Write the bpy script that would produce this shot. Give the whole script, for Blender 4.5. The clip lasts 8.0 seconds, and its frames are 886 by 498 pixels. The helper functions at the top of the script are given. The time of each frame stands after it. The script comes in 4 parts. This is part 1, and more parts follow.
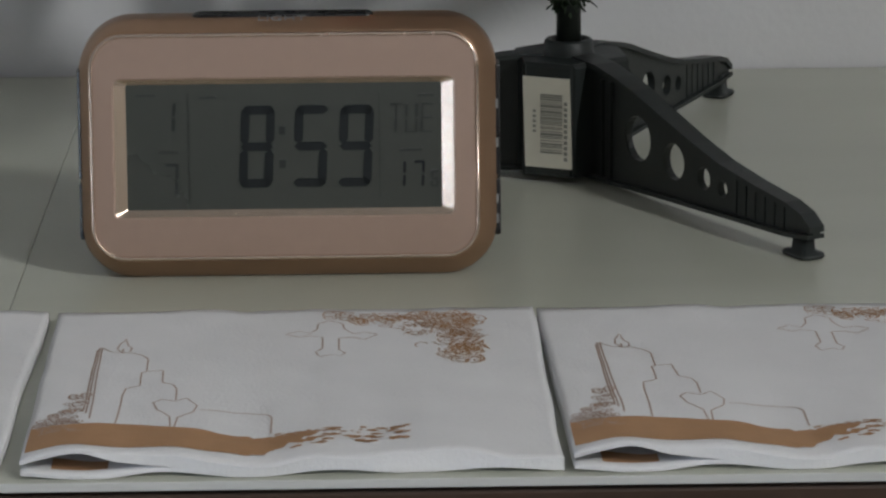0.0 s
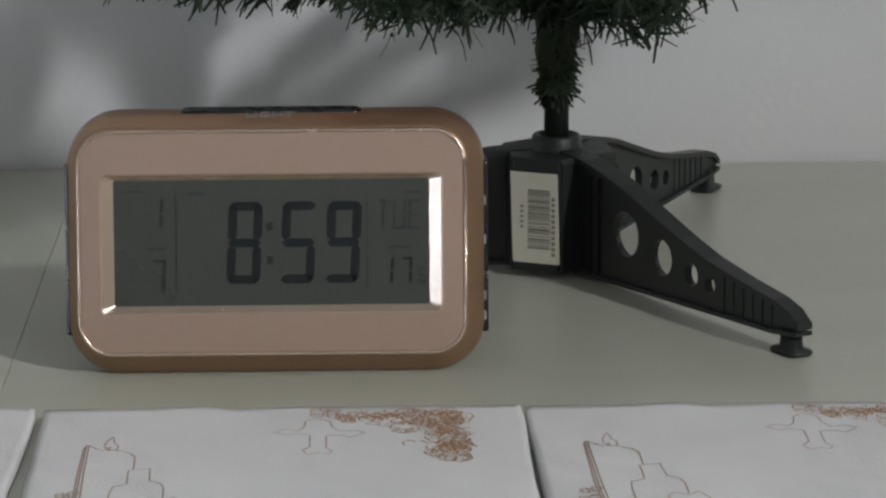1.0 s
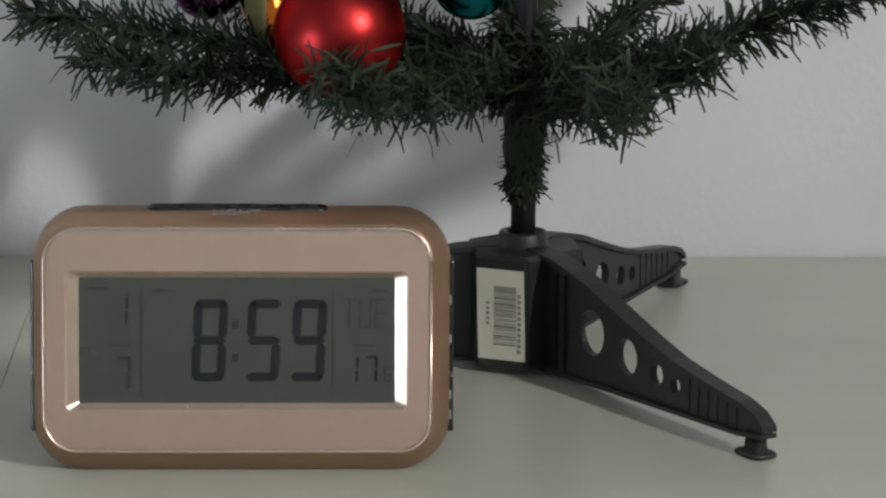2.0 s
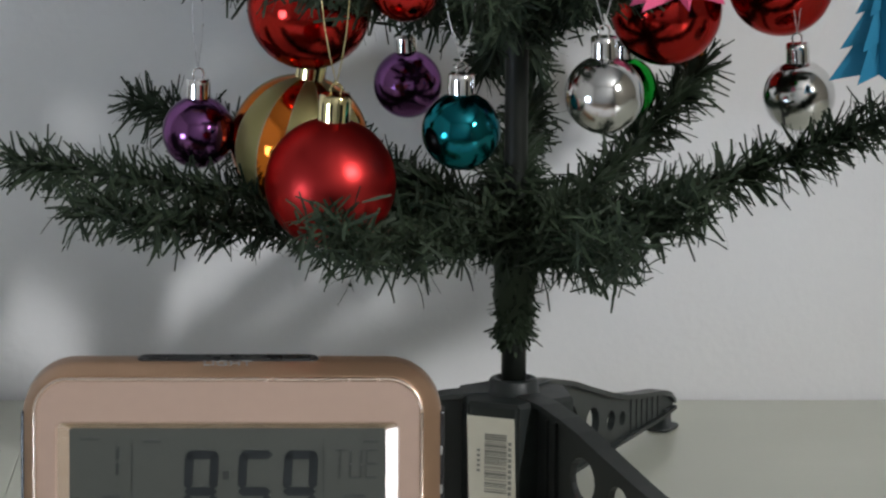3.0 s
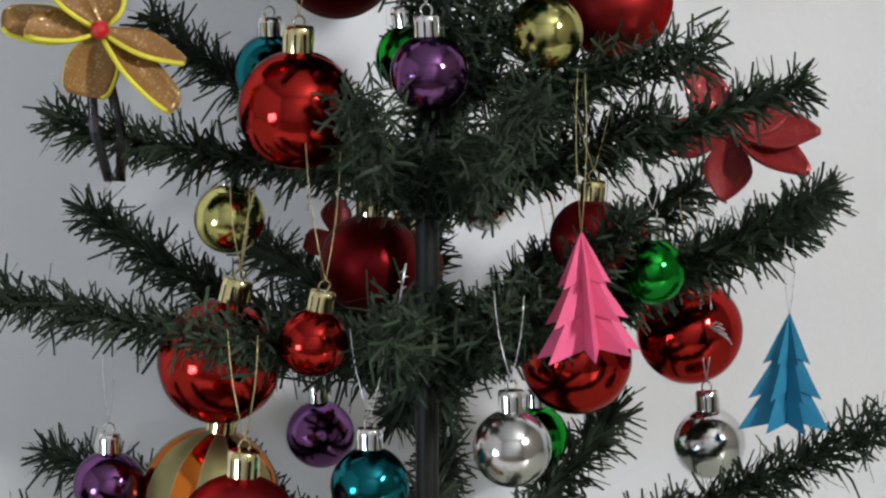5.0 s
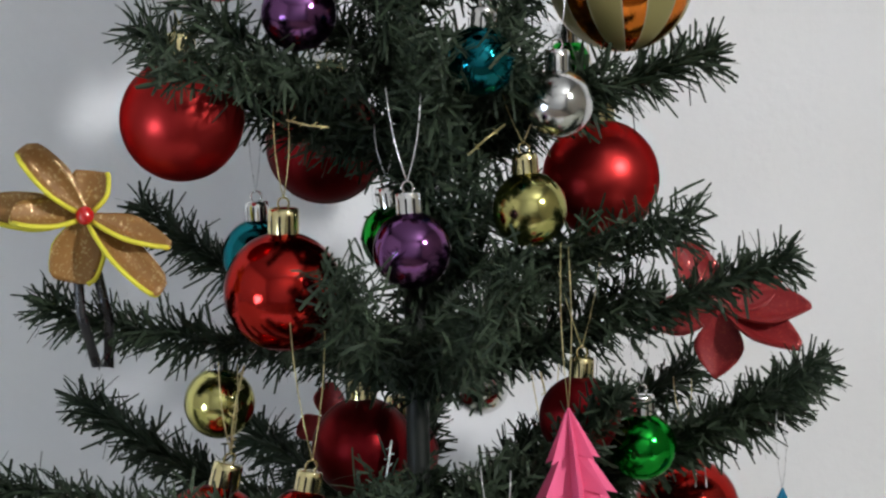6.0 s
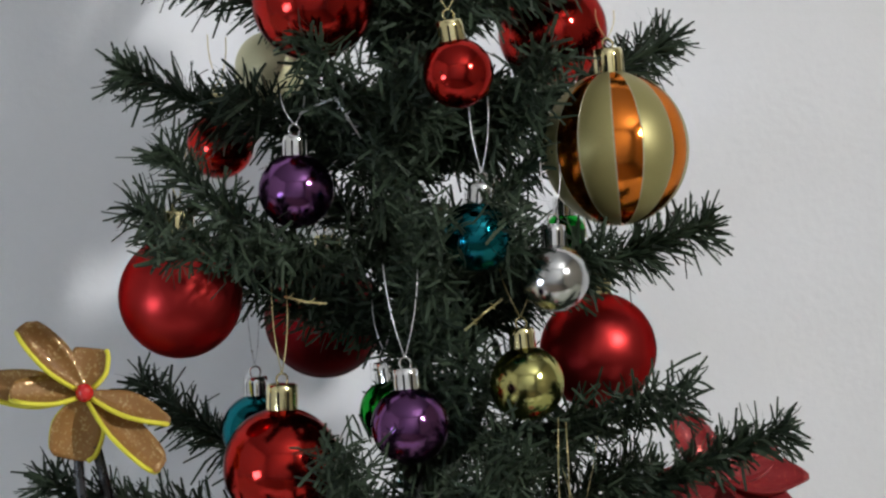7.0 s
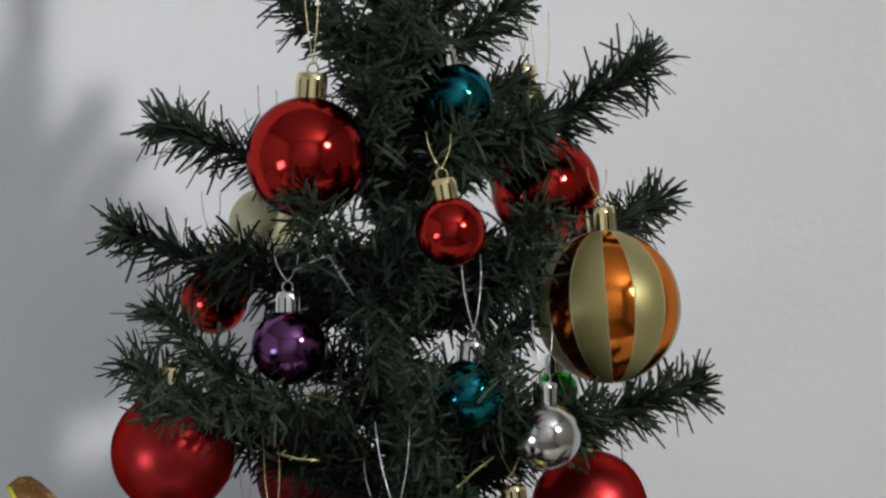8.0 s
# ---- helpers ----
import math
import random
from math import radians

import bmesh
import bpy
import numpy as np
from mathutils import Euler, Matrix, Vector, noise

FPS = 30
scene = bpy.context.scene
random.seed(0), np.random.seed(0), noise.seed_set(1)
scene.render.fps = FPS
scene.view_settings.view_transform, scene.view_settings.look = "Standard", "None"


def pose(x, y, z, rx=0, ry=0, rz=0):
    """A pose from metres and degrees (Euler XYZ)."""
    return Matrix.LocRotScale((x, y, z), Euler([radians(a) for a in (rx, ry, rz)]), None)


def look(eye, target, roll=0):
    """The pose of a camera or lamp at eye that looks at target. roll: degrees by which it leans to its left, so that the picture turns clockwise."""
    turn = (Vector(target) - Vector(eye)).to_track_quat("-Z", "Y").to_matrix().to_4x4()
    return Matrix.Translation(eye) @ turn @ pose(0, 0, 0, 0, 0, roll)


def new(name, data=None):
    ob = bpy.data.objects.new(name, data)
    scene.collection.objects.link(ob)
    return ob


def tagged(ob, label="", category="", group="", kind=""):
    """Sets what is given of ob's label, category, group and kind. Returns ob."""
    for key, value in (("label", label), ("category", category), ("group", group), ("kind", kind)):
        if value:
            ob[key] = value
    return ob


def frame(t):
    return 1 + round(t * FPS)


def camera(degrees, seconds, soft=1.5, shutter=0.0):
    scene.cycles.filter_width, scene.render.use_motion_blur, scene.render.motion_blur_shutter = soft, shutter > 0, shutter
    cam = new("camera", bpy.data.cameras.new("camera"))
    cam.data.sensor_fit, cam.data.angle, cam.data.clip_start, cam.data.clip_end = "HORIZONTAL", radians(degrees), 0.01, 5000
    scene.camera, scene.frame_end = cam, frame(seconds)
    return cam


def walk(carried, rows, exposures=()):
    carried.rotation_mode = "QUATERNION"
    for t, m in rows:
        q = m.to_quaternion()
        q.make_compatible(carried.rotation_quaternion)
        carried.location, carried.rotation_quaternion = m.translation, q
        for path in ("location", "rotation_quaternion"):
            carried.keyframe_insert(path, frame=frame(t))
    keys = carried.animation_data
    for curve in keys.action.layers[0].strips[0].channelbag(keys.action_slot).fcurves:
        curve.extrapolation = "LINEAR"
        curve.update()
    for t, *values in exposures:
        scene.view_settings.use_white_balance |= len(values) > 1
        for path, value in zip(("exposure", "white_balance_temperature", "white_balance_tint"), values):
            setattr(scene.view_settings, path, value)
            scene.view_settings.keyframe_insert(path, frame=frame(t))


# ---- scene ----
cam = camera(13.9, 8.0, soft=2.4)
PATH = [
    (0, (-0.066, -1.399, 0.335), (-0.037, 0.535, -0.171), -0.5),
    (0.5, (-0.067, -1.398, 0.339), (-0.034, 0.541, -0.148), -0.4),
    (1, (-0.067, -1.396, 0.34), (-0.029, 0.549, -0.123), -0.3),
    (2.5, (-0.066, -1.392, 0.36), (-0.006, 0.566, -0.045), 0.6),
    (3, (-0.067, -1.392, 0.365), (-0.005, 0.573, -0.002), 0.4),
    (3.5, (-0.069, -1.391, 0.373), (-0.002, 0.58, 0.041), 0.1),
    (4, (-0.072, -1.393, 0.378), (0.001, 0.584, 0.089), 0.1),
    (4.5, (-0.066, -1.394, 0.383), (0.021, 0.589, 0.134), 0.3),
    (4.7, (-0.063, -1.394, 0.383), (0.032, 0.591, 0.153), 0.3),
    (5.8, (-0.032, -1.396, 0.358), (0.038, 0.601, 0.271), -1.1),
    (6, (-0.03, -1.396, 0.357), (0.036, 0.601, 0.293), -1.2),
    (6.5, (-0.029, -1.399, 0.36), (0.037, 0.6, 0.344), -1.4),
    (7, (-0.027, -1.403, 0.366), (0.038, 0.596, 0.385), -1.6),
    (7.5, (-0.025, -1.405, 0.37), (0.041, 0.593, 0.423), -1.5),
    (8, (-0.027, -1.408, 0.371), (0.044, 0.589, 0.469), -1.3),
]
EXPOSURES = [(0.0, -0.56), (1.0, -0.3), (2.5, 0.15), (3.5, 0.26), (4.5, 0.54), (6.0, 0.52), (6.5, 0.47), (7.0, 0.35), (7.5, 0.25), (8.0, 0.1)]
walk(cam, [(t, look(eye, target, roll)) for t, eye, target, roll in PATH], EXPOSURES)

# ---- world and light ----
TRUNK_X = 0.005
WALL_Y, FRONT_Y, FLOOR_Z, CEIL_Z, LEFT_X, RIGHT_X, BACK_Y = 0.197, -0.3845, -0.75, 1.75, -1.9, 1.45, -2.9
WIN_L = (-2.00, -1.20, -0.44, 0.12)     # y0, y1, z0, z1 of the window in the west wall
WIN_R = (-1.94, -1.66, 1.05, 1.32)      # of the small high window in the east wall

world = bpy.data.worlds.new("daylight")
scene.world = world
world.use_nodes = True
wn = world.node_tree
sky = wn.nodes.new("ShaderNodeTexSky")
sky.sky_type, sky.sun_disc = "NISHITA", False
sky.sun_elevation, sky.sun_rotation = radians(32), radians(140)
wn.links.new(sky.outputs[0], wn.nodes["Background"].inputs[0])
wn.nodes["Background"].inputs[1].default_value = 0.08


def window_light(name, at, facing, wide, high, watts, colour):
    lamp = bpy.data.lights.new(name, "AREA")
    lamp.shape, lamp.size, lamp.size_y, lamp.energy, lamp.color = "RECTANGLE", wide, high, watts, colour
    ob = new(name, lamp)
    ob.matrix_world = look(at, Vector(at) + Vector(facing))
    return ob


window_light("window_daylight", (LEFT_X - 0.06, (WIN_L[0] + WIN_L[1]) / 2, (WIN_L[2] + WIN_L[3]) / 2), (1, 0, 0),
             WIN_L[1] - WIN_L[0], WIN_L[3] - WIN_L[2], 28.0, (0.67, 0.80, 1.0))
window_light("high_window_daylight", (RIGHT_X + 0.06, (WIN_R[0] + WIN_R[1]) / 2, (WIN_R[2] + WIN_R[3]) / 2), (-1, 0, 0),
             WIN_R[1] - WIN_R[0], WIN_R[3] - WIN_R[2], 166.0, (0.96, 0.965, 0.98))


# ---- materials ----
def surface(name, dark, light, scale=40.0, rough=0.5, metal=0.0, bump=0.0, bump_scale=200.0, coat=0.0, stretch=(1, 1, 1),
            rough_var=0.1, island=0.0, coat_rough=0.05, sheen=0.0, gloss=0.5, edge=1.0):
    """Two noises mix the colours and the roughness; a finer one gives relief. island: how far single pieces differ."""
    m = bpy.data.materials.new(name)
    m.use_nodes = True
    nt = m.node_tree
    b = nt.nodes["Principled BSDF"]
    tc, mp = nt.nodes.new("ShaderNodeTexCoord"), nt.nodes.new("ShaderNodeMapping")
    mp.inputs["Scale"].default_value = stretch
    nt.links.new(tc.outputs["Object"], mp.inputs[0])
    coarse, fine = nt.nodes.new("ShaderNodeTexNoise"), nt.nodes.new("ShaderNodeTexNoise")
    coarse.inputs["Scale"].default_value, coarse.inputs["Detail"].default_value = scale, 5
    fine.inputs["Scale"].default_value, fine.inputs["Detail"].default_value = bump_scale, 3
    for n in (coarse, fine):
        nt.links.new(mp.outputs[0], n.inputs["Vector"])
    add = nt.nodes.new("ShaderNodeMath")
    add.operation, add.use_clamp = "MULTIPLY_ADD", True
    nt.links.new(fine.outputs[0], add.inputs[0])
    add.inputs[1].default_value = 0.35
    low = nt.nodes.new("ShaderNodeMath")
    low.operation = "SUBTRACT"
    nt.links.new(coarse.outputs[0], low.inputs[0])
    low.inputs[1].default_value = 0.17
    nt.links.new(low.outputs[0], add.inputs[2])
    fac = add.outputs[0]
    if island:
        geo = nt.nodes.new("ShaderNodeNewGeometry")
        mixf = nt.nodes.new("ShaderNodeMath")
        mixf.operation, mixf.use_clamp = "MULTIPLY_ADD", True
        nt.links.new(geo.outputs["Random Per Island"], mixf.inputs[0])
        mixf.inputs[1].default_value = island
        sub = nt.nodes.new("ShaderNodeMath")
        sub.operation = "SUBTRACT"
        nt.links.new(fac, sub.inputs[0])
        sub.inputs[1].default_value = island / 2
        nt.links.new(sub.outputs[0], mixf.inputs[2])
        fac = mixf.outputs[0]
    mix = nt.nodes.new("ShaderNodeMix")
    mix.data_type = "RGBA"
    nt.links.new(fac, mix.inputs[0])
    mix.inputs[6].default_value, mix.inputs[7].default_value = (*dark, 1), (*light, 1)
    nt.links.new(mix.outputs[2], b.inputs["Base Color"])
    rr = nt.nodes.new("ShaderNodeMapRange")
    rr.inputs["To Min"].default_value, rr.inputs["To Max"].default_value = max(0.02, rough - rough_var), min(1, rough + rough_var)
    nt.links.new(coarse.outputs[0], rr.inputs[0])
    nt.links.new(rr.outputs[0], b.inputs["Roughness"])
    b.inputs["Metallic"].default_value = metal
    b.inputs["Specular IOR Level"].default_value = gloss
    b.inputs["Coat Weight"].default_value, b.inputs["Coat Roughness"].default_value = coat, coat_rough
    b.inputs["Sheen Weight"].default_value = sheen
    b.inputs["Specular Tint"].default_value = (edge, edge, edge, 1)
    if bump:
        bp = nt.nodes.new("ShaderNodeBump")
        bp.inputs["Strength"].default_value, bp.inputs["Distance"].default_value = bump, 0.0006
        nt.links.new(fine.outputs[0], bp.inputs["Height"])
        nt.links.new(bp.outputs[0], b.inputs["Normal"])
    return m


def glitter(name, base, spark, amount=0.62, metal=0.6):
    """Foam or lacquer strewn with tiny bright flakes, each tilted its own way."""
    m = surface(name, [c * 0.75 for c in base], base, scale=60, rough=0.55)
    nt = m.node_tree
    b = nt.nodes["Principled BSDF"]
    tc, v = nt.nodes.new("ShaderNodeTexCoord"), nt.nodes.new("ShaderNodeTexVoronoi")
    v.inputs["Scale"].default_value = 1600
    nt.links.new(tc.outputs["Object"], v.inputs["Vector"])
    sep = nt.nodes.new("ShaderNodeSeparateColor")
    nt.links.new(v.outputs["Color"], sep.inputs[0])
    gt = nt.nodes.new("ShaderNodeMath")
    gt.operation = "GREATER_THAN"
    nt.links.new(sep.outputs[0], gt.inputs[0])
    gt.inputs[1].default_value = amount
    mix = nt.nodes.new("ShaderNodeMix")
    mix.data_type = "RGBA"
    nt.links.new(gt.outputs[0], mix.inputs[0])
    old = b.inputs["Base Color"].links[0].from_socket
    nt.links.new(old, mix.inputs[6])
    mix.inputs[7].default_value = (*spark, 1)
    nt.links.new(mix.outputs[2], b.inputs["Base Color"])
    mm = nt.nodes.new("ShaderNodeMath")
    mm.operation = "MULTIPLY"
    nt.links.new(gt.outputs[0], mm.inputs[0])
    mm.inputs[1].default_value = metal
    nt.links.new(mm.outputs[0], b.inputs["Metallic"])
    rg = nt.nodes.new("ShaderNodeMapRange")
    rg.inputs["To Min"].default_value, rg.inputs["To Max"].default_value = 0.6, 0.22
    nt.links.new(gt.outputs[0], rg.inputs[0])
    nt.links.new(rg.outputs[0], b.inputs["Roughness"])
    bp = nt.nodes.new("ShaderNodeBump")
    bp.inputs["Strength"].default_value, bp.inputs["Distance"].default_value = 0.6, 0.0004
    nt.links.new(sep.outputs[1], bp.inputs["Height"])
    nt.links.new(bp.outputs[0], b.inputs["Normal"])
    return m


PLASTER = surface("wall_paint", (0.70, 0.70, 0.71), (0.78, 0.78, 0.78), scale=9, rough=0.7, bump=0.35, bump_scale=260)
CEILING = surface("ceiling_paint", (0.33, 0.33, 0.33), (0.40, 0.40, 0.39), scale=3, rough=0.85, bump=0.1)
CREAM_WALL = surface("cream_paint", (0.40, 0.35, 0.27), (0.46, 0.41, 0.32), scale=3, rough=0.8, bump=0.1)
ROOM = surface("room_paint", (0.33, 0.33, 0.33), (0.40, 0.40, 0.39), scale=3, rough=0.8, bump=0.1)
FLOORING = surface("floor_boards", (0.10, 0.08, 0.06), (0.17, 0.13, 0.10), scale=6, rough=0.4, stretch=(8, 1, 1))
TABLETOP = surface("pale_laminate", (0.44, 0.455, 0.375), (0.58, 0.59, 0.50), scale=5, rough=0.30, bump=0.02, bump_scale=420,
                   stretch=(1, 3.5, 1), rough_var=0.02)
EDGING = surface("edge_band", (0.55, 0.56, 0.53), (0.68, 0.68, 0.65), scale=60, rough=0.4, stretch=(1, 1, 8))
BROWN_WOOD = surface("brown_wood", (0.030, 0.018, 0.012), (0.085, 0.050, 0.032), scale=18, rough=0.45, stretch=(1, 6, 12))
PVC = surface("stand_plastic", (0.012, 0.016, 0.015), (0.022, 0.027, 0.026), scale=90, rough=0.42, bump=0.12, bump_scale=900)
TRUNK_PVC = surface("trunk_plastic", (0.006, 0.008, 0.006), (0.012, 0.015, 0.012), scale=70, gloss=0.25, rough=0.5, stretch=(1, 1, 0.1))
NEEDLE = surface("needle_pvc", (0.0105, 0.019, 0.0105), (0.034, 0.052, 0.028), scale=30, rough=0.62, island=0.6, rough_var=0.1, gloss=0.25)
WIRE = surface("branch_wire", (0.010, 0.020, 0.012), (0.020, 0.035, 0.020), scale=90, rough=0.6)
PAPER = surface("napkin_tissue", (0.70, 0.70, 0.70), (0.80, 0.80, 0.80), scale=35, rough=0.9, bump=0.55, bump_scale=800, sheen=0.1)
INK = surface("brown_print", (0.36, 0.20, 0.10), (0.47, 0.27, 0.14), scale=120, rough=0.85, bump=0.2, bump_scale=800)
INK_LINE = surface("fine_brown_print", (0.36, 0.25, 0.19), (0.44, 0.32, 0.25), scale=150, rough=0.85)
COPPER = surface("rose_gold_lacquer", (0.46, 0.330, 0.262), (0.50, 0.360, 0.287), scale=200, rough=0.40, metal=0.55, bump=0.05, bump_scale=2500, rough_var=0.03)
COPPER_RIM = surface("copper_lacquer", (0.30, 0.185, 0.115), (0.36, 0.225, 0.14), scale=120, rough=0.36, metal=0.6, bump=0.03, bump_scale=2500)
COPPER_LIP = surface("polished_lip", (0.70, 0.55, 0.45), (0.76, 0.61, 0.50), scale=120, rough=0.24, metal=0.95)
FRAME_METAL = surface("frame_lacquer", (0.68, 0.54, 0.43), (0.74, 0.60, 0.48), scale=160, rough=0.26, metal=0.95, rough_var=0.03)
LCD = surface("lcd_glass", (0.046, 0.051, 0.043), (0.056, 0.061, 0.052), scale=15, rough=0.3, coat=0.25)
SEGMENT = surface("lcd_segment", (0.005, 0.008, 0.009), (0.008, 0.012, 0.013), scale=60, rough=0.35)
FAINT = surface("lcd_faint_segment", (0.030, 0.034, 0.031), (0.036, 0.040, 0.036), scale=60, rough=0.35)
COLON = surface("lcd_colon", (0.018, 0.022, 0.021), (0.023, 0.027, 0.025), scale=60, rough=0.35)
BLACK = surface("black_plastic", (0.008, 0.008, 0.009), (0.015, 0.015, 0.016), scale=90, rough=0.28)
MARKING = surface("grey_marking", (0.20, 0.20, 0.195), (0.28, 0.28, 0.27), scale=200, rough=0.5)
STICKER = surface("sticker_paper", (0.56, 0.54, 0.45), (0.66, 0.64, 0.54), scale=90, rough=0.55)
BARS = surface("sticker_ink", (0.17, 0.17, 0.15), (0.25, 0.25, 0.22), scale=300, rough=0.6)
GOLD = surface("gold_chrome", (0.72, 0.63, 0.32), (0.80, 0.71, 0.40), scale=80, rough=0.10, metal=1.0, rough_var=0.04)
SILVER = surface("silver_chrome", (0.74, 0.74, 0.74), (0.84, 0.84, 0.83), scale=80, rough=0.07, metal=1.0, rough_var=0.03)
GOLD_THREAD = surface("gold_thread", (0.34, 0.27, 0.08), (0.75, 0.66, 0.36), scale=900, rough=0.3, metal=0.8)
SILVER_THREAD = surface("silver_thread", (0.35, 0.35, 0.36), (0.85, 0.85, 0.86), scale=900, rough=0.3, metal=0.8)


def chrome(name, colour, rough=0.075, coat=0.1, edge=0.45):
    return surface(name, [c * 0.85 for c in colour], colour, scale=70, rough=rough, metal=1.0, rough_var=0.03, coat=coat, bump=0.03, bump_scale=220, edge=edge)


FINISH = {
    "red_mirror": chrome("red_mirror", (0.46, 0.022, 0.017)),
    "purple_mirror": chrome("purple_mirror", (0.20, 0.080, 0.225)),
    "teal_mirror": chrome("teal_mirror", (0.008, 0.165, 0.20)),
    "green_mirror": chrome("green_mirror", (0.010, 0.33, 0.030)),
    "silver_mirror": chrome("silver_mirror", (0.72, 0.72, 0.71), rough=0.11, coat=0.0, edge=0.7),
    "gold_mirror": chrome("gold_mirror", (0.60, 0.57, 0.21), rough=0.10, coat=0.1),
    "orange_mirror": chrome("orange_mirror", (0.84, 0.23, 0.03), rough=0.08),
    "red_matte": surface("red_satin", (0.37, 0.024, 0.024), (0.42, 0.028, 0.027), scale=60, rough=0.345, metal=0.97, rough_var=0.02, edge=0.15, bump=0.03, bump_scale=1500),
    # red satin, its colour lowered to hold the tree's shade and dark reflections
    "shaded_red_matte": surface("shaded_red_satin", (0.15, 0.007, 0.010), (0.19, 0.009, 0.012), scale=60, rough=0.36, metal=0.8, rough_var=0.02, edge=0.15, bump=0.03, bump_scale=1500),
    "cream": surface("cream_satin", (0.60, 0.57, 0.33), (0.72, 0.68, 0.42), scale=60, rough=0.45, metal=0.2),
}
STRIPE_GOLD = surface("satin_gold", (0.27, 0.24, 0.095), (0.33, 0.29, 0.12), scale=90, rough=0.42, metal=0.6, bump=0.06, bump_scale=1500)
STRIPE_SPARK = glitter("gold_glitter_line", (0.33, 0.29, 0.13), (0.95, 0.90, 0.65), amount=0.62)
FOAM_GOLD = glitter("brown_gold_glitter_foam", (0.25, 0.118, 0.026), (0.88, 0.62, 0.30), amount=0.90)
FOAM_RIM = surface("yellow_foam", (0.55, 0.50, 0.03), (0.68, 0.62, 0.05), scale=120, rough=0.7, bump=0.2, bump_scale=1200)
FOAM_RED = glitter("red_glitter_foam", (0.25, 0.007, 0.010), (0.85, 0.16, 0.13), amount=0.91)
BEAD = surface("red_bead", (0.40, 0.008, 0.008), (0.50, 0.012, 0.012), scale=80, rough=0.15, coat=0.6)
PINK_PAPER = surface("pink_paper", (0.66, 0.085, 0.20), (0.74, 0.105, 0.235), scale=120, rough=0.75, bump=0.25, bump_scale=1400)
BLUE_PAPER = surface("blue_paper", (0.006, 0.155, 0.275), (0.010, 0.19, 0.32), scale=120, rough=0.75, bump=0.25, bump_scale=1400)


# ---- mesh helpers ----
def mesh_of(name, bm, mats, smooth=False):
    me = bpy.data.meshes.new(name)
    bm.normal_update()
    bm.to_mesh(me)
    bm.free()
    for m in mats if isinstance(mats, (list, tuple)) else [mats]:
        me.materials.append(m)
    if smooth:
        me.shade_smooth()
    return me


def part(name, bm, mats, parent, label="", smooth=False):
    """Links a bmesh, or a finished mesh, as one object under a thing or a part."""
    me = bm if isinstance(bm, bpy.types.Mesh) else mesh_of(name, bm, mats, smooth)
    ob = new(name, me)
    ob.parent = parent
    return tagged(ob, label)


def thing(name, at, label, category, group="", kind=""):
    ob = new(name)
    ob.empty_display_size = 0.01
    ob.location = at
    return tagged(ob, label, category, group, kind)


def box(bm, x0, x1, y0, y1, z0, z1, bevel=0.0, segments=2, mat=0):
    r = bmesh.ops.create_cube(bm, size=1.0)
    vs = r["verts"]
    bmesh.ops.scale(bm, vec=(x1 - x0, y1 - y0, z1 - z0), verts=vs)
    bmesh.ops.translate(bm, vec=((x0 + x1) / 2, (y0 + y1) / 2, (z0 + z1) / 2), verts=vs)
    faces = {f for v in vs for f in v.link_faces}
    for f in faces:
        f.material_index = mat
    if bevel:
        bmesh.ops.bevel(bm, geom=list({e for v in vs for e in v.link_edges}), offset=bevel, segments=segments, affect="EDGES", profile=0.5)


def tube(bm, pts, r, sides=6, mat=0, taper=1.0):
    pts = [Vector(p) for p in pts]
    rings = []
    for i, p in enumerate(pts):
        d = (pts[min(i + 1, len(pts) - 1)] - pts[max(i - 1, 0)]).normalized()
        a = d.cross(Vector((0.31, 0.95, 0.05))).normalized()
        b = d.cross(a)
        k = r * (1 + (taper - 1) * i / max(1, len(pts) - 1))
        rings.append([bm.verts.new(p + k * (math.cos(t) * a + math.sin(t) * b)) for t in (2 * math.pi * j / sides for j in range(sides))])
    for u, w in zip(rings, rings[1:]):
        for j in range(sides):
            f = bm.faces.new((u[j], u[(j + 1) % sides], w[(j + 1) % sides], w[j]))
            f.material_index, f.smooth = mat, True
    for ring in (rings[0][::-1], rings[-1]):
        bm.faces.new(ring).material_index = mat


def lathe(bm, profile, sides=24, mat=0, smooth=True, cap=True):
    """Turns (radius, height) pairs round the z axis."""
    rings = [[bm.verts.new((r * math.cos(a), r * math.sin(a), z)) for a in (2 * math.pi * j / sides for j in range(sides))] for r, z in profile]
    for u, w in zip(rings, rings[1:]):
        for j in range(sides):
            f = bm.faces.new((u[j], u[(j + 1) % sides], w[(j + 1) % sides], w[j]))
            f.material_index, f.smooth = mat, smooth
    if cap:
        for ring in (rings[0][::-1], rings[-1]):
            bm.faces.new(ring).material_index = mat


def outline(w, h, r, n=8):
    """A rounded rectangle round the origin, anticlockwise."""
    pts = []
    for cx, cy, a0 in ((w / 2 - r, h / 2 - r, 0), (-w / 2 + r, h / 2 - r, 90), (-w / 2 + r, -h / 2 + r, 180), (w / 2 - r, -h / 2 + r, 270)):
        pts += [(cx + r * math.cos(radians(a0 + 90 * i / n)), cy + r * math.sin(radians(a0 + 90 * i / n))) for i in range(n + 1)]
    return pts


def loft(bm, loops, mat=0, smooth=True, first=False, last=True):
    rings = [[bm.verts.new(p) for p in loop] for loop in loops]
    n = len(rings[0])
    for u, w in zip(rings, rings[1:]):
        for j in range(n):
            f = bm.faces.new((u[j], u[(j + 1) % n], w[(j + 1) % n], w[j]))
            f.material_index, f.smooth = mat, smooth
    if first:
        bm.faces.new(rings[0][::-1]).material_index = mat
    if last:
        bm.faces.new(rings[-1]).material_index = mat
    return rings


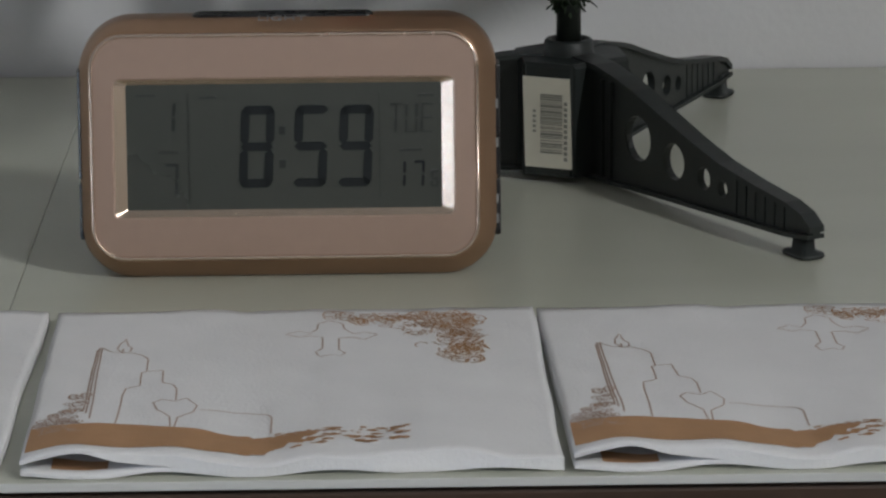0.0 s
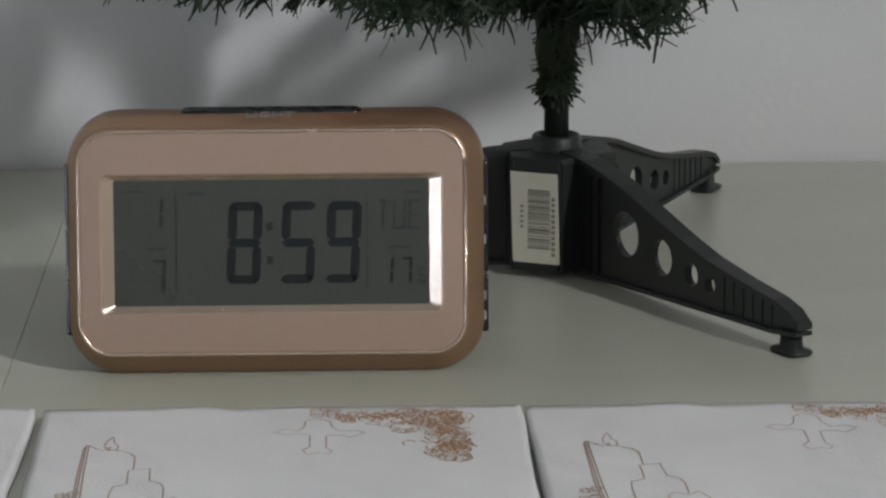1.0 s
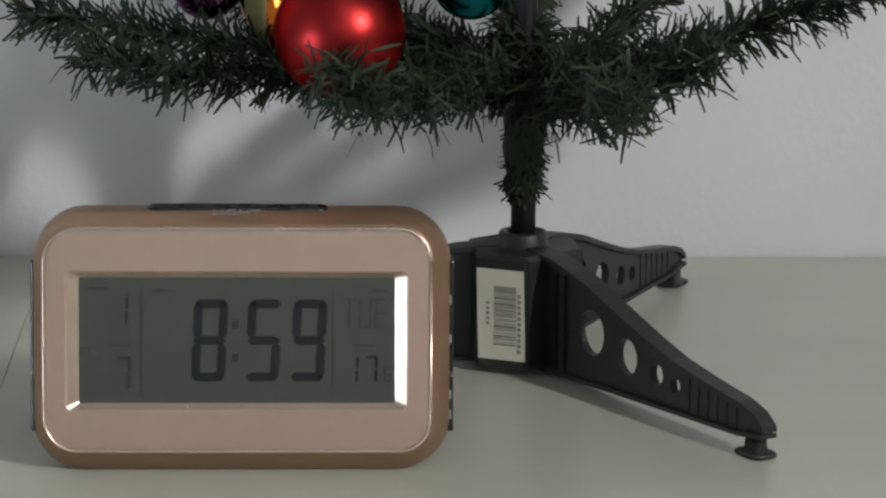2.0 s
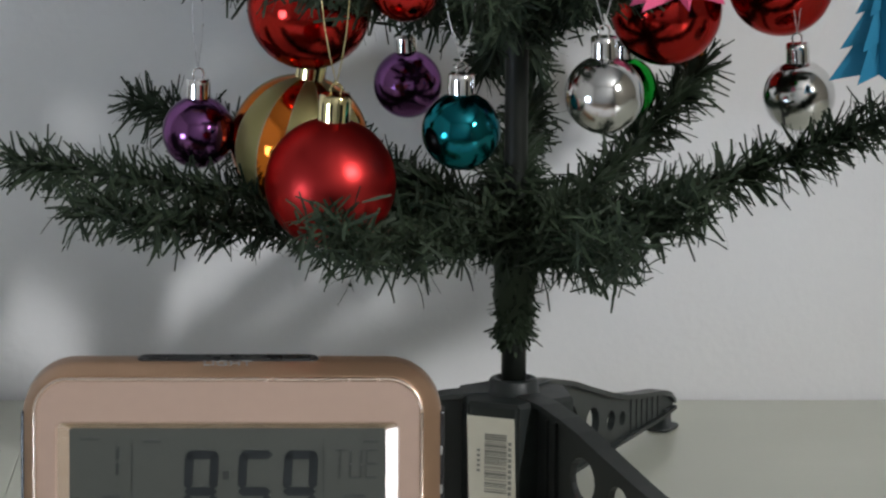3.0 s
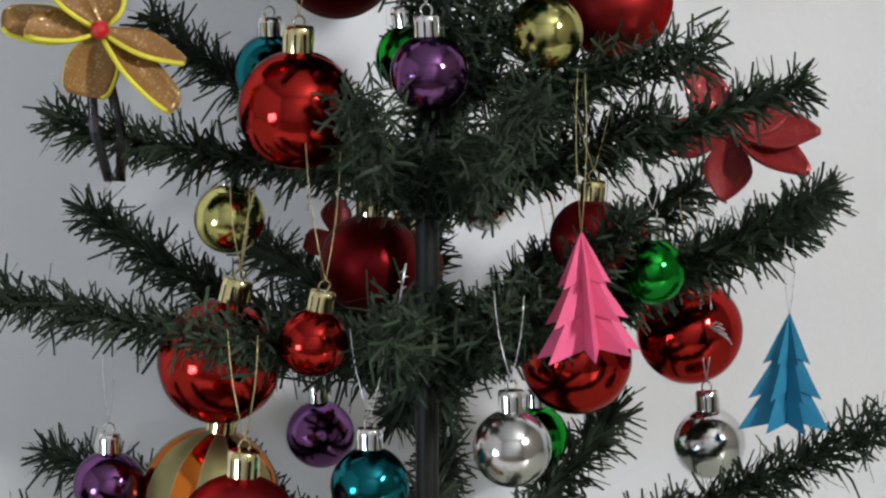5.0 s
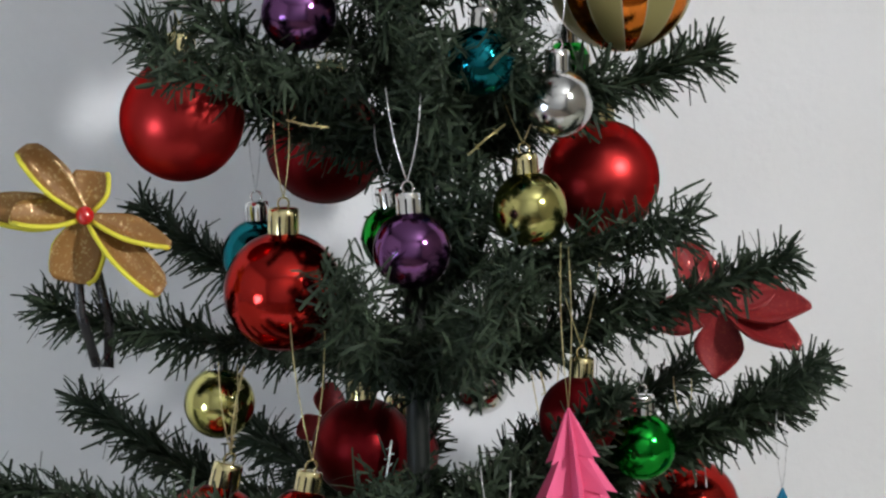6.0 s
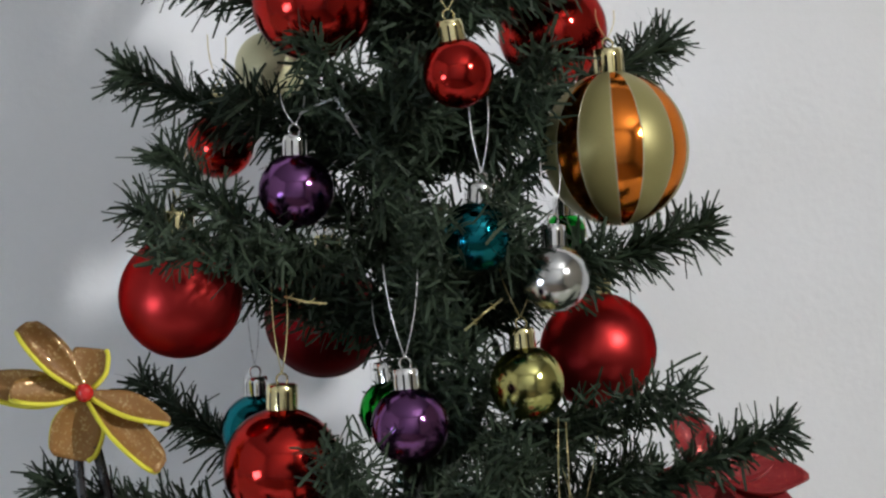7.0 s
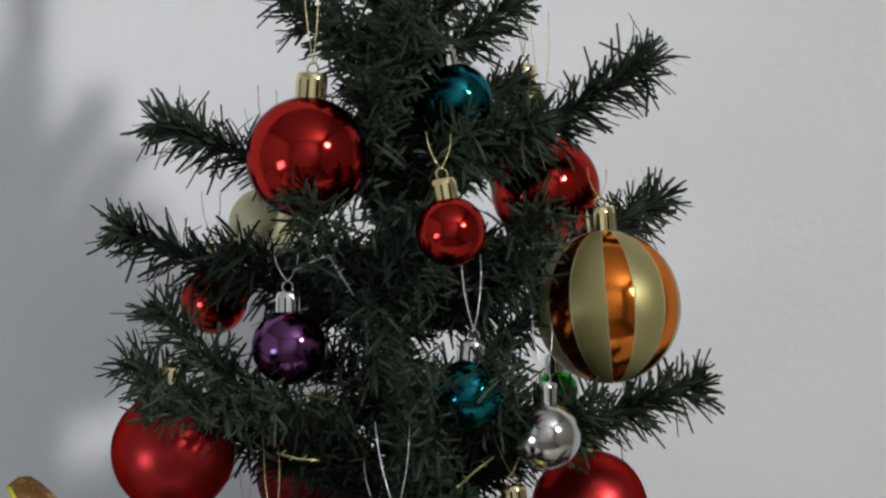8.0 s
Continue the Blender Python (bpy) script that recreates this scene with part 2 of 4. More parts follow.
def plate(bm, loops, t, mat=0):
    """A flat plate in the xz plane with holes: the first loop is its rim, the others its holes; t thick along y."""
    edges = []
    for loop in loops:
        vs = [bm.verts.new((x, -t / 2, z)) for x, z in loop]
        edges += [bm.edges.new((vs[i], vs[(i + 1) % len(vs)])) for i in range(len(vs))]
    made = bmesh.ops.triangle_fill(bm, edges=edges, use_beauty=True, use_dissolve=False)
    faces = [g for g in made["geom"] if isinstance(g, bmesh.types.BMFace)]
    r = bmesh.ops.extrude_face_region(bm, geom=faces)
    bmesh.ops.translate(bm, vec=(0, t, 0), verts=[g for g in r["geom"] if isinstance(g, bmesh.types.BMVert)])
    bmesh.ops.recalc_face_normals(bm, faces=bm.faces)
    for f in bm.faces:
        f.material_index = mat


# ---- the room ----
def slab(name, x0, x1, y0, y1, z0, z1, mat, label, category, bevel=0.0):
    bm = bmesh.new()
    box(bm, x0, x1, y0, y1, z0, z1, bevel)
    return tagged(new(name, mesh_of(name, bm, mat)), label, category, kind="structure")


def wall_with_opening(name, x0, x1, win, label, mat):
    """A wall across x0..x1, along y, with one window opening."""
    y0, y1, z0, z1 = win
    bm = bmesh.new()
    box(bm, x0, x1, BACK_Y, y0, FLOOR_Z, CEIL_Z)
    box(bm, x0, x1, y1, WALL_Y, FLOOR_Z, CEIL_Z)
    box(bm, x0, x1, y0, y1, FLOOR_Z, z0)
    box(bm, x0, x1, y0, y1, z1, CEIL_Z)
    return tagged(new(name, mesh_of(name, bm, mat)), label, "wall", kind="structure")


def window_in(name, x, win, panes, label):
    y0, y1, z0, z1 = win
    w = tagged(new(name), label, "window", kind="structure")
    w.location = (x, y0, z0)
    wide, high = y1 - y0, z1 - z0
    bm = bmesh.new()
    for a in ((0, 0.04, 0, high), (wide - 0.04, wide, 0, high), (0.04, wide - 0.04, 0, 0.04), (0.04, wide - 0.04, high - 0.04, high)):
        box(bm, -0.02, 0.02, a[0], a[1], a[2], a[3], 0.003)
    for i in range(1, panes):
        box(bm, -0.02, 0.02, wide * i / panes - 0.03, wide * i / panes + 0.03, 0.04, high - 0.04, 0.003)
    part("window_frame", bm, EDGING, w)
    return w


slab("wall_north", LEFT_X, RIGHT_X, WALL_Y, WALL_Y + 0.12, FLOOR_Z, CEIL_Z, PLASTER, "off-white painted plaster wall behind the tree", "wall")
wall_with_opening("wall_west", LEFT_X - 0.12, LEFT_X, WIN_L, "plain painted wall with a wide window", ROOM)
wall_with_opening("wall_east", RIGHT_X, RIGHT_X + 0.12, WIN_R, "cream painted wall with a small high window", CREAM_WALL)
slab("wall_south", LEFT_X, RIGHT_X, BACK_Y - 0.12, BACK_Y, FLOOR_Z, CEIL_Z, ROOM, "plain painted wall closing the room", "wall")
slab("floor", LEFT_X, RIGHT_X, BACK_Y, WALL_Y, FLOOR_Z - 0.1, FLOOR_Z, FLOORING, "brown wooden floor of the room", "floor")
slab("ceiling", LEFT_X, RIGHT_X, BACK_Y, WALL_Y, CEIL_Z, CEIL_Z + 0.1, CEILING, "plain pale painted ceiling of the room", "ceiling")
window_in("window_1", LEFT_X - 0.02, WIN_L, 3, "three-light window with pale frame and cool daylight")
window_in("window_2", RIGHT_X + 0.02, WIN_R, 1, "small high window with pale frame")


# ---- the cabinets under the tree ----
def cabinet(x0, x1, label):
    c = thing("cabinet", ((x0 + x1) / 2, WALL_Y, FLOOR_Z), label, "cabinet", "cabinets along the wall")
    hw, top = (x1 - x0) / 2, -FLOOR_Z
    d = WALL_Y - FRONT_Y
    bm = bmesh.new()
    box(bm, -hw, hw, -d, -0.003, top - 0.0028, top, 0.0003, 3)
    for f in bm.faces:
        f.material_index = 1 if f.normal.y < -0.6 or f.calc_center_median().y < -d + 0.0008 else 0
    part("worktop", bm, [TABLETOP, EDGING], c, "pale grey-green laminate worktop with a light front edge")
    bm = bmesh.new()
    box(bm, -hw + 0.001, hw - 0.001, -d + 0.022, -0.004, 0.06, top - 0.0030, 0.001)
    part("body", bm, BROWN_WOOD, c)
    n = 3
    for i in range(n):
        a, b = -hw + 2 * hw * i / n, -hw + 2 * hw * (i + 1) / n
        bm = bmesh.new()
        box(bm, a + 0.002, b - 0.002, -d + 0.0025, -d + 0.020, 0.08, top - 0.0042, 0.0015)
        part("door", bm, BROWN_WOOD, c, "dark brown wooden door")
    return c


SEAM_X = -0.1970
cabinet(LEFT_X + 0.4, SEAM_X - 0.0001, "dark brown cabinet with a pale laminate top")
cabinet(SEAM_X + 0.0001, RIGHT_X - 0.2, "dark brown cabinet with a pale laminate top under the tree")


# ---- the christmas tree ----
tree = thing("christmas_tree", (TRUNK_X, 0, 0), "small artificial green christmas tree on a dark plastic tripod stand", "christmas tree")


def leg_mesh():
    top = [(0.010, 0.0480), (0.026, 0.0472), (0.040, 0.0445), (0.052, 0.0415), (0.064, 0.0375), (0.077, 0.0334), (0.092, 0.0288), (0.109, 0.0243), (0.130, 0.0208),
           (0.151, 0.0180), (0.160, 0.0155), (0.166, 0.0115)]
    low = [(0.1655, 0.0085), (0.151, 0.0068), (0.109, 0.0055), (0.067, 0.0042), (0.034, 0.0028), (0.010, 0.0022)]
    holes = [[(s + r * math.cos(2 * math.pi * i / 20), z + r * math.sin(2 * math.pi * i / 20)) for i in range(20)]
             for s, z, r in ((0.0520, 0.0235, 0.0088), (0.0765, 0.0192, 0.0070), (0.0964, 0.0166, 0.0043), (0.1087, 0.0151, 0.0032))]
    bm = bmesh.new()
    plate(bm, [top + low] + holes, 0.0032)
    # flange along the upper edge, wider than the web
    up = [(x, z) for x, z in top]
    rings = []
    for i, (x, z) in enumerate(up):
        w = 0.0050 - 0.0018 * i / (len(up) - 1)
        rings.append([bm.verts.new(p) for p in ((x, -w, z - 0.0012), (x, w, z - 0.0012), (x, w, z + 0.0010), (x, -w, z + 0.0010))])
    for u, w in zip(rings, rings[1:]):
        for j in range(4):
            bm.faces.new((u[j], u[(j + 1) % 4], w[(j + 1) % 4], w[j]))
    bm.faces.new(rings[0][::-1])
    bm.faces.new(rings[-1])
    # lower flange and the ribs near the toe
    rings = []
    for x, z in low[::-1]:
        rings.append([bm.verts.new(p) for p in ((x, -0.0036, z - 0.0006), (x, 0.0036, z - 0.0006), (x, 0.0036, z + 0.0010), (x, -0.0036, z + 0.0010))])
    for u, w in zip(rings, rings[1:]):
        for j in range(4):
            bm.faces.new((u[j], u[(j + 1) % 4], w[(j + 1) % 4], w[j]))
    bm.faces.new(rings[0][::-1])
    bm.faces.new(rings[-1])
    for i in range(6):
        x = 0.118 + 0.0060 * i
        box(bm, x - 0.0004, x + 0.0004, -0.0020, 0.0020, 0.0072, 0.0238 - 0.0011 * i, 0)
    for x in (0.028, 0.034):
        box(bm, x - 0.0006, x + 0.0006, -0.0030, 0.0030, 0.0035, 0.0425, 0)
    bmesh.ops.recalc_face_normals(bm, faces=bm.faces)
    return mesh_of("leg", bm, PVC)


def foot_mesh():
    bm = bmesh.new()
    loft(bm, [[(0.158 + x * k, y * k, z) for x, y in outline(0.016, 0.011, 0.0035, 4)] for k, z in ((0.95, 0.0003), (1.0, 0.0012), (0.92, 0.0020), (0.55, 0.0026), (0.48, 0.0095))], first=True)
    return mesh_of("foot", bm, PVC)


LEG, FOOT = leg_mesh(), foot_mesh()
for angle in (-60, 62.5, 181):
    leg = part("leg", LEG, None, tree, "dark plastic leg with round holes")
    leg.rotation_euler, leg.scale = (0, 0, radians(angle)), (0.985, 1, 1)
    part("foot", FOOT, None, leg)

bm = bmesh.new()
hexagon = []
for a in (-120, 0, 120):
    for da in (-25, 25):
        hexagon.append((0.0246 * math.cos(radians(a + da + 6)), 0.0246 * math.sin(radians(a + da + 6))))
loft(bm, [[(x * k, y * k, z) for x, y in hexagon] for k, z in ((0.97, 0.0030), (1.0, 0.0042), (1.0, 0.0462), (0.95, 0.0480))], smooth=False, first=True)
bmesh.ops.bevel(bm, geom=[e for e in bm.edges if abs(e.verts[0].co.z - e.verts[1].co.z) > 0.02], offset=0.0012, segments=2, affect="EDGES")
part("hub", bm, PVC, tree)
bm = bmesh.new()
lathe(bm, [(0.0125, 0.0470), (0.0100, 0.0482), (0.0096, 0.0530), (0.0088, 0.0538), (0.0070, 0.0538), (0.0068, 0.050)], 28, cap=False)
part("collar", bm, PVC, tree)

# sticker on the hub's face between two legs
sticker_turn = Matrix.Rotation(radians(-114 + 90), 4, "Z")
bm = bmesh.new()
fy = -0.0246 * math.cos(radians(25)) - 0.0003
box(bm, -0.0098, 0.0098, fy - 0.0001, fy + 0.0002, 0.0066, 0.0425)
for v in bm.verts:
    v.co.x += (v.co.z - 0.02) * -0.03
sticker = part("sticker", bm, STICKER, tree, "white paper sticker with a bar code")
sticker.matrix_local = sticker_turn
rng = random.Random(5)
bm = bmesh.new()
z = 0.0125
while z < 0.0355:
    h = rng.choice((0.0003, 0.0003, 0.0006, 0.0009))
    box(bm, -0.0030, 0.0062, fy - 0.0003, fy - 0.00015, z, z + h)
    z += h + rng.choice((0.0003, 0.0003, 0.0005, 0.0008))
for i in range(11):
    box(bm, 0.0068, 0.0082, fy - 0.0003, fy - 0.00015, 0.0098 + 0.0022 * i, 0.0112 + 0.0022 * i)
for i in range(5):
    box(bm, -0.0062, -0.0049, fy - 0.0003, fy - 0.00015, 0.0205 + 0.0020 * i, 0.0215 + 0.0020 * i)
bars = part("bar_code", bm, BARS, sticker)

bm = bmesh.new()
lathe(bm, [(0.0049, 0.045), (0.0048, 0.075), (0.0046, 0.078), (0.0044, 0.40), (0.0030, 0.56), (0.0018, 0.60)], 14)
part("trunk", bm, TRUNK_PVC, tree, "dark green plastic trunk pole")


def needles(path, radius, per_mm, seed, spread=(30, 66), length=(0.0075, 0.0172), width=0.0012, bare=0.0):
    """A branch: a twisted wire along path with flat strips standing out all round it and leaning to the tip."""
    rng = np.random.default_rng(seed)
    pts = np.array(path, float)
    seg = np.linalg.norm(np.diff(pts, axis=0), axis=1)
    cum = np.concatenate([[0], np.cumsum(seg)])
    n = int(cum[-1] * 1000 * per_mm)
    s = bare * cum[-1] + (1 - bare) * cum[-1] * np.sort(rng.random(n))
    base = np.stack([np.interp(s, cum, pts[:, k]) for k in range(3)], 1)
    idx = np.clip(np.searchsorted(cum, s) - 1, 0, len(seg) - 1)
    d = (np.diff(pts, axis=0) / seg[:, None])[idx]
    ref = np.tile([0.05, 0.12, 0.99], (n, 1))
    a = np.cross(d, ref)
    a /= np.linalg.norm(a, axis=1)[:, None]
    b = np.cross(d, a)
    th = rng.random(n) * 2 * np.pi
    side = np.cos(th)[:, None] * a + np.sin(th)[:, None] * b
    # branches that point into the room carry looser growth
    fore = np.clip(-d[:, 1:2], 0, 1)
    base = base + rng.normal(size=(n, 3)) * (0.0005 + 0.0048 * fore)
    lean = np.radians(rng.uniform(*spread, n))
    lean = np.where(rng.random(n) < 0.18, lean + 0.5, lean)
    way = np.cos(lean)[:, None] * d + np.sin(lean)[:, None] * side
    way += rng.normal(size=(n, 3)) * (0.19 + 0.52 * fore)
    way /= np.linalg.norm(way, axis=1)[:, None]
    long = rng.uniform(*length, n) * np.where(rng.random(n) < 0.08, 1.2, 1.0) * radius * (1 - 0.26 * fore[:, 0])
    # the foremost strips end nearly flush, as if cut off
    long = np.minimum(long, 0.006 + (cum[-1] - s) / np.maximum(0.25, np.cos(lean)) + 0.006 * rng.random(n))
    flat = np.cross(way, side + 0.8 * rng.normal(size=(n, 3)))
    flat /= np.linalg.norm(flat, axis=1)[:, None] + 1e-9
    droop = np.cross(way, flat) * (rng.uniform(-0.42, 0.42, n) * (1 - 0.45 * fore[:, 0]))[:, None] + np.array([0, 0, -0.06])
    w = width * rng.uniform(0.75, 1.25, n)[:, None] / 2
    mid = base + way * (long * 0.55)[:, None] + droop * (long * 0.25)[:, None]
    tip = base + way * long[:, None] + droop * long[:, None]
    v = np.stack([base - flat * w * 0.6, base + flat * w * 0.6, mid - flat * w, mid + flat * w, tip - flat * w * 0.7, tip + flat * w * 0.7], 1).reshape(-1, 3)
    o = (np.arange(n) * 6)[:, None]
    q = np.concatenate([o + [0, 1, 3, 2], o + [2, 3, 5, 4]], 1).reshape(-1, 4)
    return v, q


def branch_mesh(path, radius=1.0, per_mm=9.0, seed=1, **kw):
    v, q = needles(path, radius, per_mm, seed, **kw)
    bm = bmesh.new()
    tube(bm, path, 0.0016, 5, taper=0.5)
    wire = bpy.data.meshes.new("wire")
    bm.to_mesh(wire)
    bm.free()
    wv = np.array([x.co[:] for x in wire.vertices])
    wf = [list(p.vertices) for p in wire.polygons]
    bpy.data.meshes.remove(wire)
    me = bpy.data.meshes.new("branch")
    me.from_pydata(np.concatenate([v, wv]).tolist(), [], q.tolist() + [[i + len(v) for i in f] for f in wf])
    me.materials.append(NEEDLE)
    me.materials.append(WIRE)
    me.polygons.foreach_set("material_index", [0] * len(q) + [1] * len(wf))
    return me


def branch(z0, tip, sag=0.25, radius=1.0, per_mm=9.0, seed=1):
    """A branch from the trunk at height z0 to tip (relative to the world), lifting towards its end."""
    a, t = Vector((0, 0, z0)), Vector(tip) - Vector((TRUNK_X, 0, 0))
    run = t - a
    flat = Vector((run.x, run.y, 0))
    rng = random.Random(seed)
    bend = Vector((-flat.y, flat.x, 0)) * rng.uniform(-0.10, 0.10)
    path = []
    for i in range(13):
        u = i / 12
        lift = u ** (1 + sag)
        curl = 0.010 * u ** 4 * min(1.0, max(0.0, -t.y / 0.06)) - 0.004 * u * (t.y < -0.06)
        aside = Vector((-1 if t.x > 0.012 or t.x < -0.06 else 1, 0, -0.2)) * (0.014 * u ** 3 * min(1.0, max(0.0, (-t.y - 0.5 * abs(t.x) - 0.02) / 0.06)))
        path.append(a + flat * u + aside + bend * math.sin(math.pi * u) + Vector((0, 0, run.z * lift)) + Vector((0, 0, curl + 0.002 * math.sin(5 * u + seed))))
    return part("branch", branch_mesh([p[:] for p in path], radius, per_mm, seed), None, tree)


# tiers from the lowest to the top: height on the trunk, then each branch's tip
TIERS = [
    (0.114, 1.05, [(-0.188, -0.020, 0.140), (-0.160, -0.090, 0.134), (-0.150, 0.130, 0.146), (-0.056, -0.150, 0.137), (0.185, -0.030, 0.174),
                   (0.090, 0.120, 0.160), (0.050, -0.128, 0.124), (0.078, -0.085, 0.136), (0.020, 0.150, 0.145), (-0.075, 0.145, 0.142)]),
    (0.202, 1.0, [(-0.160, -0.010, 0.224), (-0.130, 0.080, 0.250), (-0.080, -0.100, 0.219), (-0.026, -0.130, 0.228), (0.166, 0.030, 0.264),
                  (0.122, 0.090, 0.262), (0.036, -0.090, 0.224), (0.080, -0.062, 0.252), (0.010, 0.130, 0.240), (-0.060, 0.110, 0.235), (0.050, -0.070, 0.230), (0.048, -0.020, 0.238), (0.062, 0.030, 0.238), (-0.006, 0.045, 0.166), (0.014, 0.030, 0.170), (0.150, 0.000, 0.250), (0.156, -0.022, 0.262)]),
    (0.268, 1.0, [(-0.137, -0.020, 0.294), (-0.102, 0.060, 0.330), (-0.036, -0.125, 0.303), (0.147, -0.020, 0.302),
                  (0.050, -0.105, 0.306), (0.080, 0.060, 0.315), (0.020, 0.110, 0.310), (-0.060, 0.020, 0.285), (0.012, -0.110, 0.288), (0.090, -0.030, 0.290)]),
    (0.307, 1.12, [(0.104, -0.068, 0.317), (0.050, 0.020, 0.335), (0.005, -0.045, 0.345), (0.030, -0.050, 0.335)]),
    (0.350, 1.08, [(-0.086, -0.045, 0.410), (-0.097, -0.045, 0.388), (-0.003, -0.095, 0.386), (0.121, 0.000, 0.386), (0.048, -0.080, 0.392),
                   (0.030, 0.080, 0.380), (0.022, -0.080, 0.366), (0.075, -0.040, 0.370), (0.050, -0.020, 0.374)]),
    (0.378, 0.95, [(-0.078, -0.100, 0.380), (-0.040, 0.030, 0.420), (-0.012, -0.060, 0.415), (0.062, -0.015, 0.420)]),
    (0.418, 1.1, [(-0.103, 0.000, 0.450), (0.112, 0.030, 0.458), (0.001, -0.085, 0.446), (-0.038, -0.070, 0.452), (0.060, -0.055, 0.444),
                   (-0.040, 0.060, 0.445), (0.040, 0.070, 0.445), (0.022, -0.060, 0.425), (-0.060, -0.025, 0.436), (0.052, -0.042, 0.424), (0.040, 0.025, 0.420), (-0.022, -0.055, 0.430)]),
    (0.466, 1.15, [(-0.087, 0.000, 0.492), (0.106, 0.000, 0.512), (-0.008, -0.050, 0.494), (0.060, -0.020, 0.485), (0.000, 0.060, 0.490), (-0.020, -0.010, 0.486), (0.034, -0.045, 0.476), (0.048, 0.025, 0.490)]),
    (0.488, 0.95, [(0.055, 0.030, 0.505), (-0.012, -0.032, 0.506), (0.030, 0.030, 0.505)]),
    (0.508, 1.05, [(-0.036, 0.000, 0.541), (0.053, 0.000, 0.538), (0.005, -0.050, 0.522), (0.030, -0.030, 0.535), (0.010, 0.045, 0.545), (-0.020, -0.030, 0.528)]),
    (0.545, 0.8, [(-0.020, 0.000, 0.585), (0.035, 0.000, 0.585), (0.008, -0.025, 0.600), (0.006, 0.003, 0.635)]),
]
seed = 10
for z0, fat, tips in TIERS:
    for tip in tips:
        seed += 1
        branch(z0, tip, sag=0.35, radius=fat, per_mm=7.4, seed=seed)
# short dense growth where the branches leave the trunk
for i, (z0, fat, tips) in enumerate(TIERS):
    path = [(0, 0, z0 - 0.012), (0.001, 0, z0), (0, 0.001, z0 + 0.022)]
    part("branch", branch_mesh(path, 1.0, 14.0, 300 + i, spread=(55, 95)), None, tree)
# wrapped growth just above the stand
bm = bmesh.new()
rng = random.Random(8)
lathe(bm, [(1.02 * r * rng.uniform(0.9, 1.08), z) for r, z in ((0.0045, 0.0690), (0.0058, 0.0720), (0.0068, 0.079), (0.0078, 0.087), (0.0082, 0.093), (0.0086, 0.100), (0.0084, 0.108), (0.006, 0.116))], 20)
for v in bm.verts:
    k = 1 + 0.34 * noise.noise(Vector((v.co.x * 500, v.co.y * 500, v.co.z * 260)))
    v.co.x, v.co.y = v.co.x * k, v.co.y * k
part("wrapping", bm, NEEDLE, tree, "green plastic strips wound round the pole")
part("branch", branch_mesh([(0, 0, 0.120), (0.0005, 0, 0.095), (0, 0, 0.072)], 0.66, 60.0, 400, spread=(16, 50)), None, tree)
for z0 in (0.42, 0.45, 0.48, 0.51):
    part("branch", branch_mesh([(0, 0, z0), (0.001, 0, z0 + 0.03)], 0.9, 14.0, int(z0 * 1000), spread=(50, 85)), None, tree)


# ---- baubles ----
BALLS, CAPS = {}, {}


def ball_mesh(finish, stretch=1.0):
    key = (finish, stretch)
    if key not in BALLS:
        bm = bmesh.new()
        if finish == "striped":
            bmesh.ops.create_uvsphere(bm, u_segments=252, v_segments=40, radius=0.5)
            for f in bm.faces:
                c = f.calc_center_median()
                k = int(((math.degrees(math.atan2(c.y, c.x)) + 80 / 7) % (360 / 7)) / (10 / 7))     # seven orange stripes, each between two glitter lines
                f.material_index = 1 if 1 <= k < 16 else (2 if k in (0, 16) else 0)
            mats = [STRIPE_GOLD, FINISH["orange_mirror"], STRIPE_SPARK]
        else:
            bmesh.ops.create_uvsphere(bm, u_segments=48, v_segments=28, radius=0.5)
            mats = FINISH[finish]
        for v in bm.verts:
            v.co.z *= stretch
        BALLS[key] = mesh_of("ball", bm, mats, True)
    return BALLS[key]


def cap_mesh(metal):
    """A crown-shaped hanger cap, one unit wide, with slots in its skirt."""
    if metal not in CAPS:
        bm = bmesh.new()
        n, slots = 40, 10
        per = n // slots
        rows = [(0.50, 0.0), (0.50, 0.62), (0.49, 0.80), (0.44, 0.86), (0.0, 0.90)]
        rings = [[bm.verts.new((r * math.cos(2 * math.pi * j / n), r * math.sin(2 * math.pi * j / n), z)) for j in range(n)] for r, z in rows[:-1]]
        top = bm.verts.new((0, 0, rows[-1][1]))
        for i in range(len(rings) - 1):
            for j in range(n):
                if i == 0 and j % per == 0:
                    continue
                bm.faces.new((rings[i][j], rings[i][(j + 1) % n], rings[i + 1][(j + 1) % n], rings[i + 1][j])).smooth = True
        for j in range(n):
            bm.faces.new((rings[-1][j], rings[-1][(j + 1) % n], top))
        lathe(bm, [(0.40, -0.05), (0.40, 0.60)], 16, mat=1, cap=False)
        CAPS[metal] = mesh_of("cap", bm, [metal, BLACK])
    return CAPS[metal]


def hanging_string(bm, ring, ends, r=0.00022):
    for j, e in enumerate(ends):
        a, b = Vector(ring), Vector(e)
        sway = Vector((0.0012 * (1 if j else -1), 0.0004, 0))
        tube(bm, [a + (b - a) * u + sway * math.sin(math.pi * u) for u in (0, 0.25, 0.5, 0.75, 1)], r, 5)


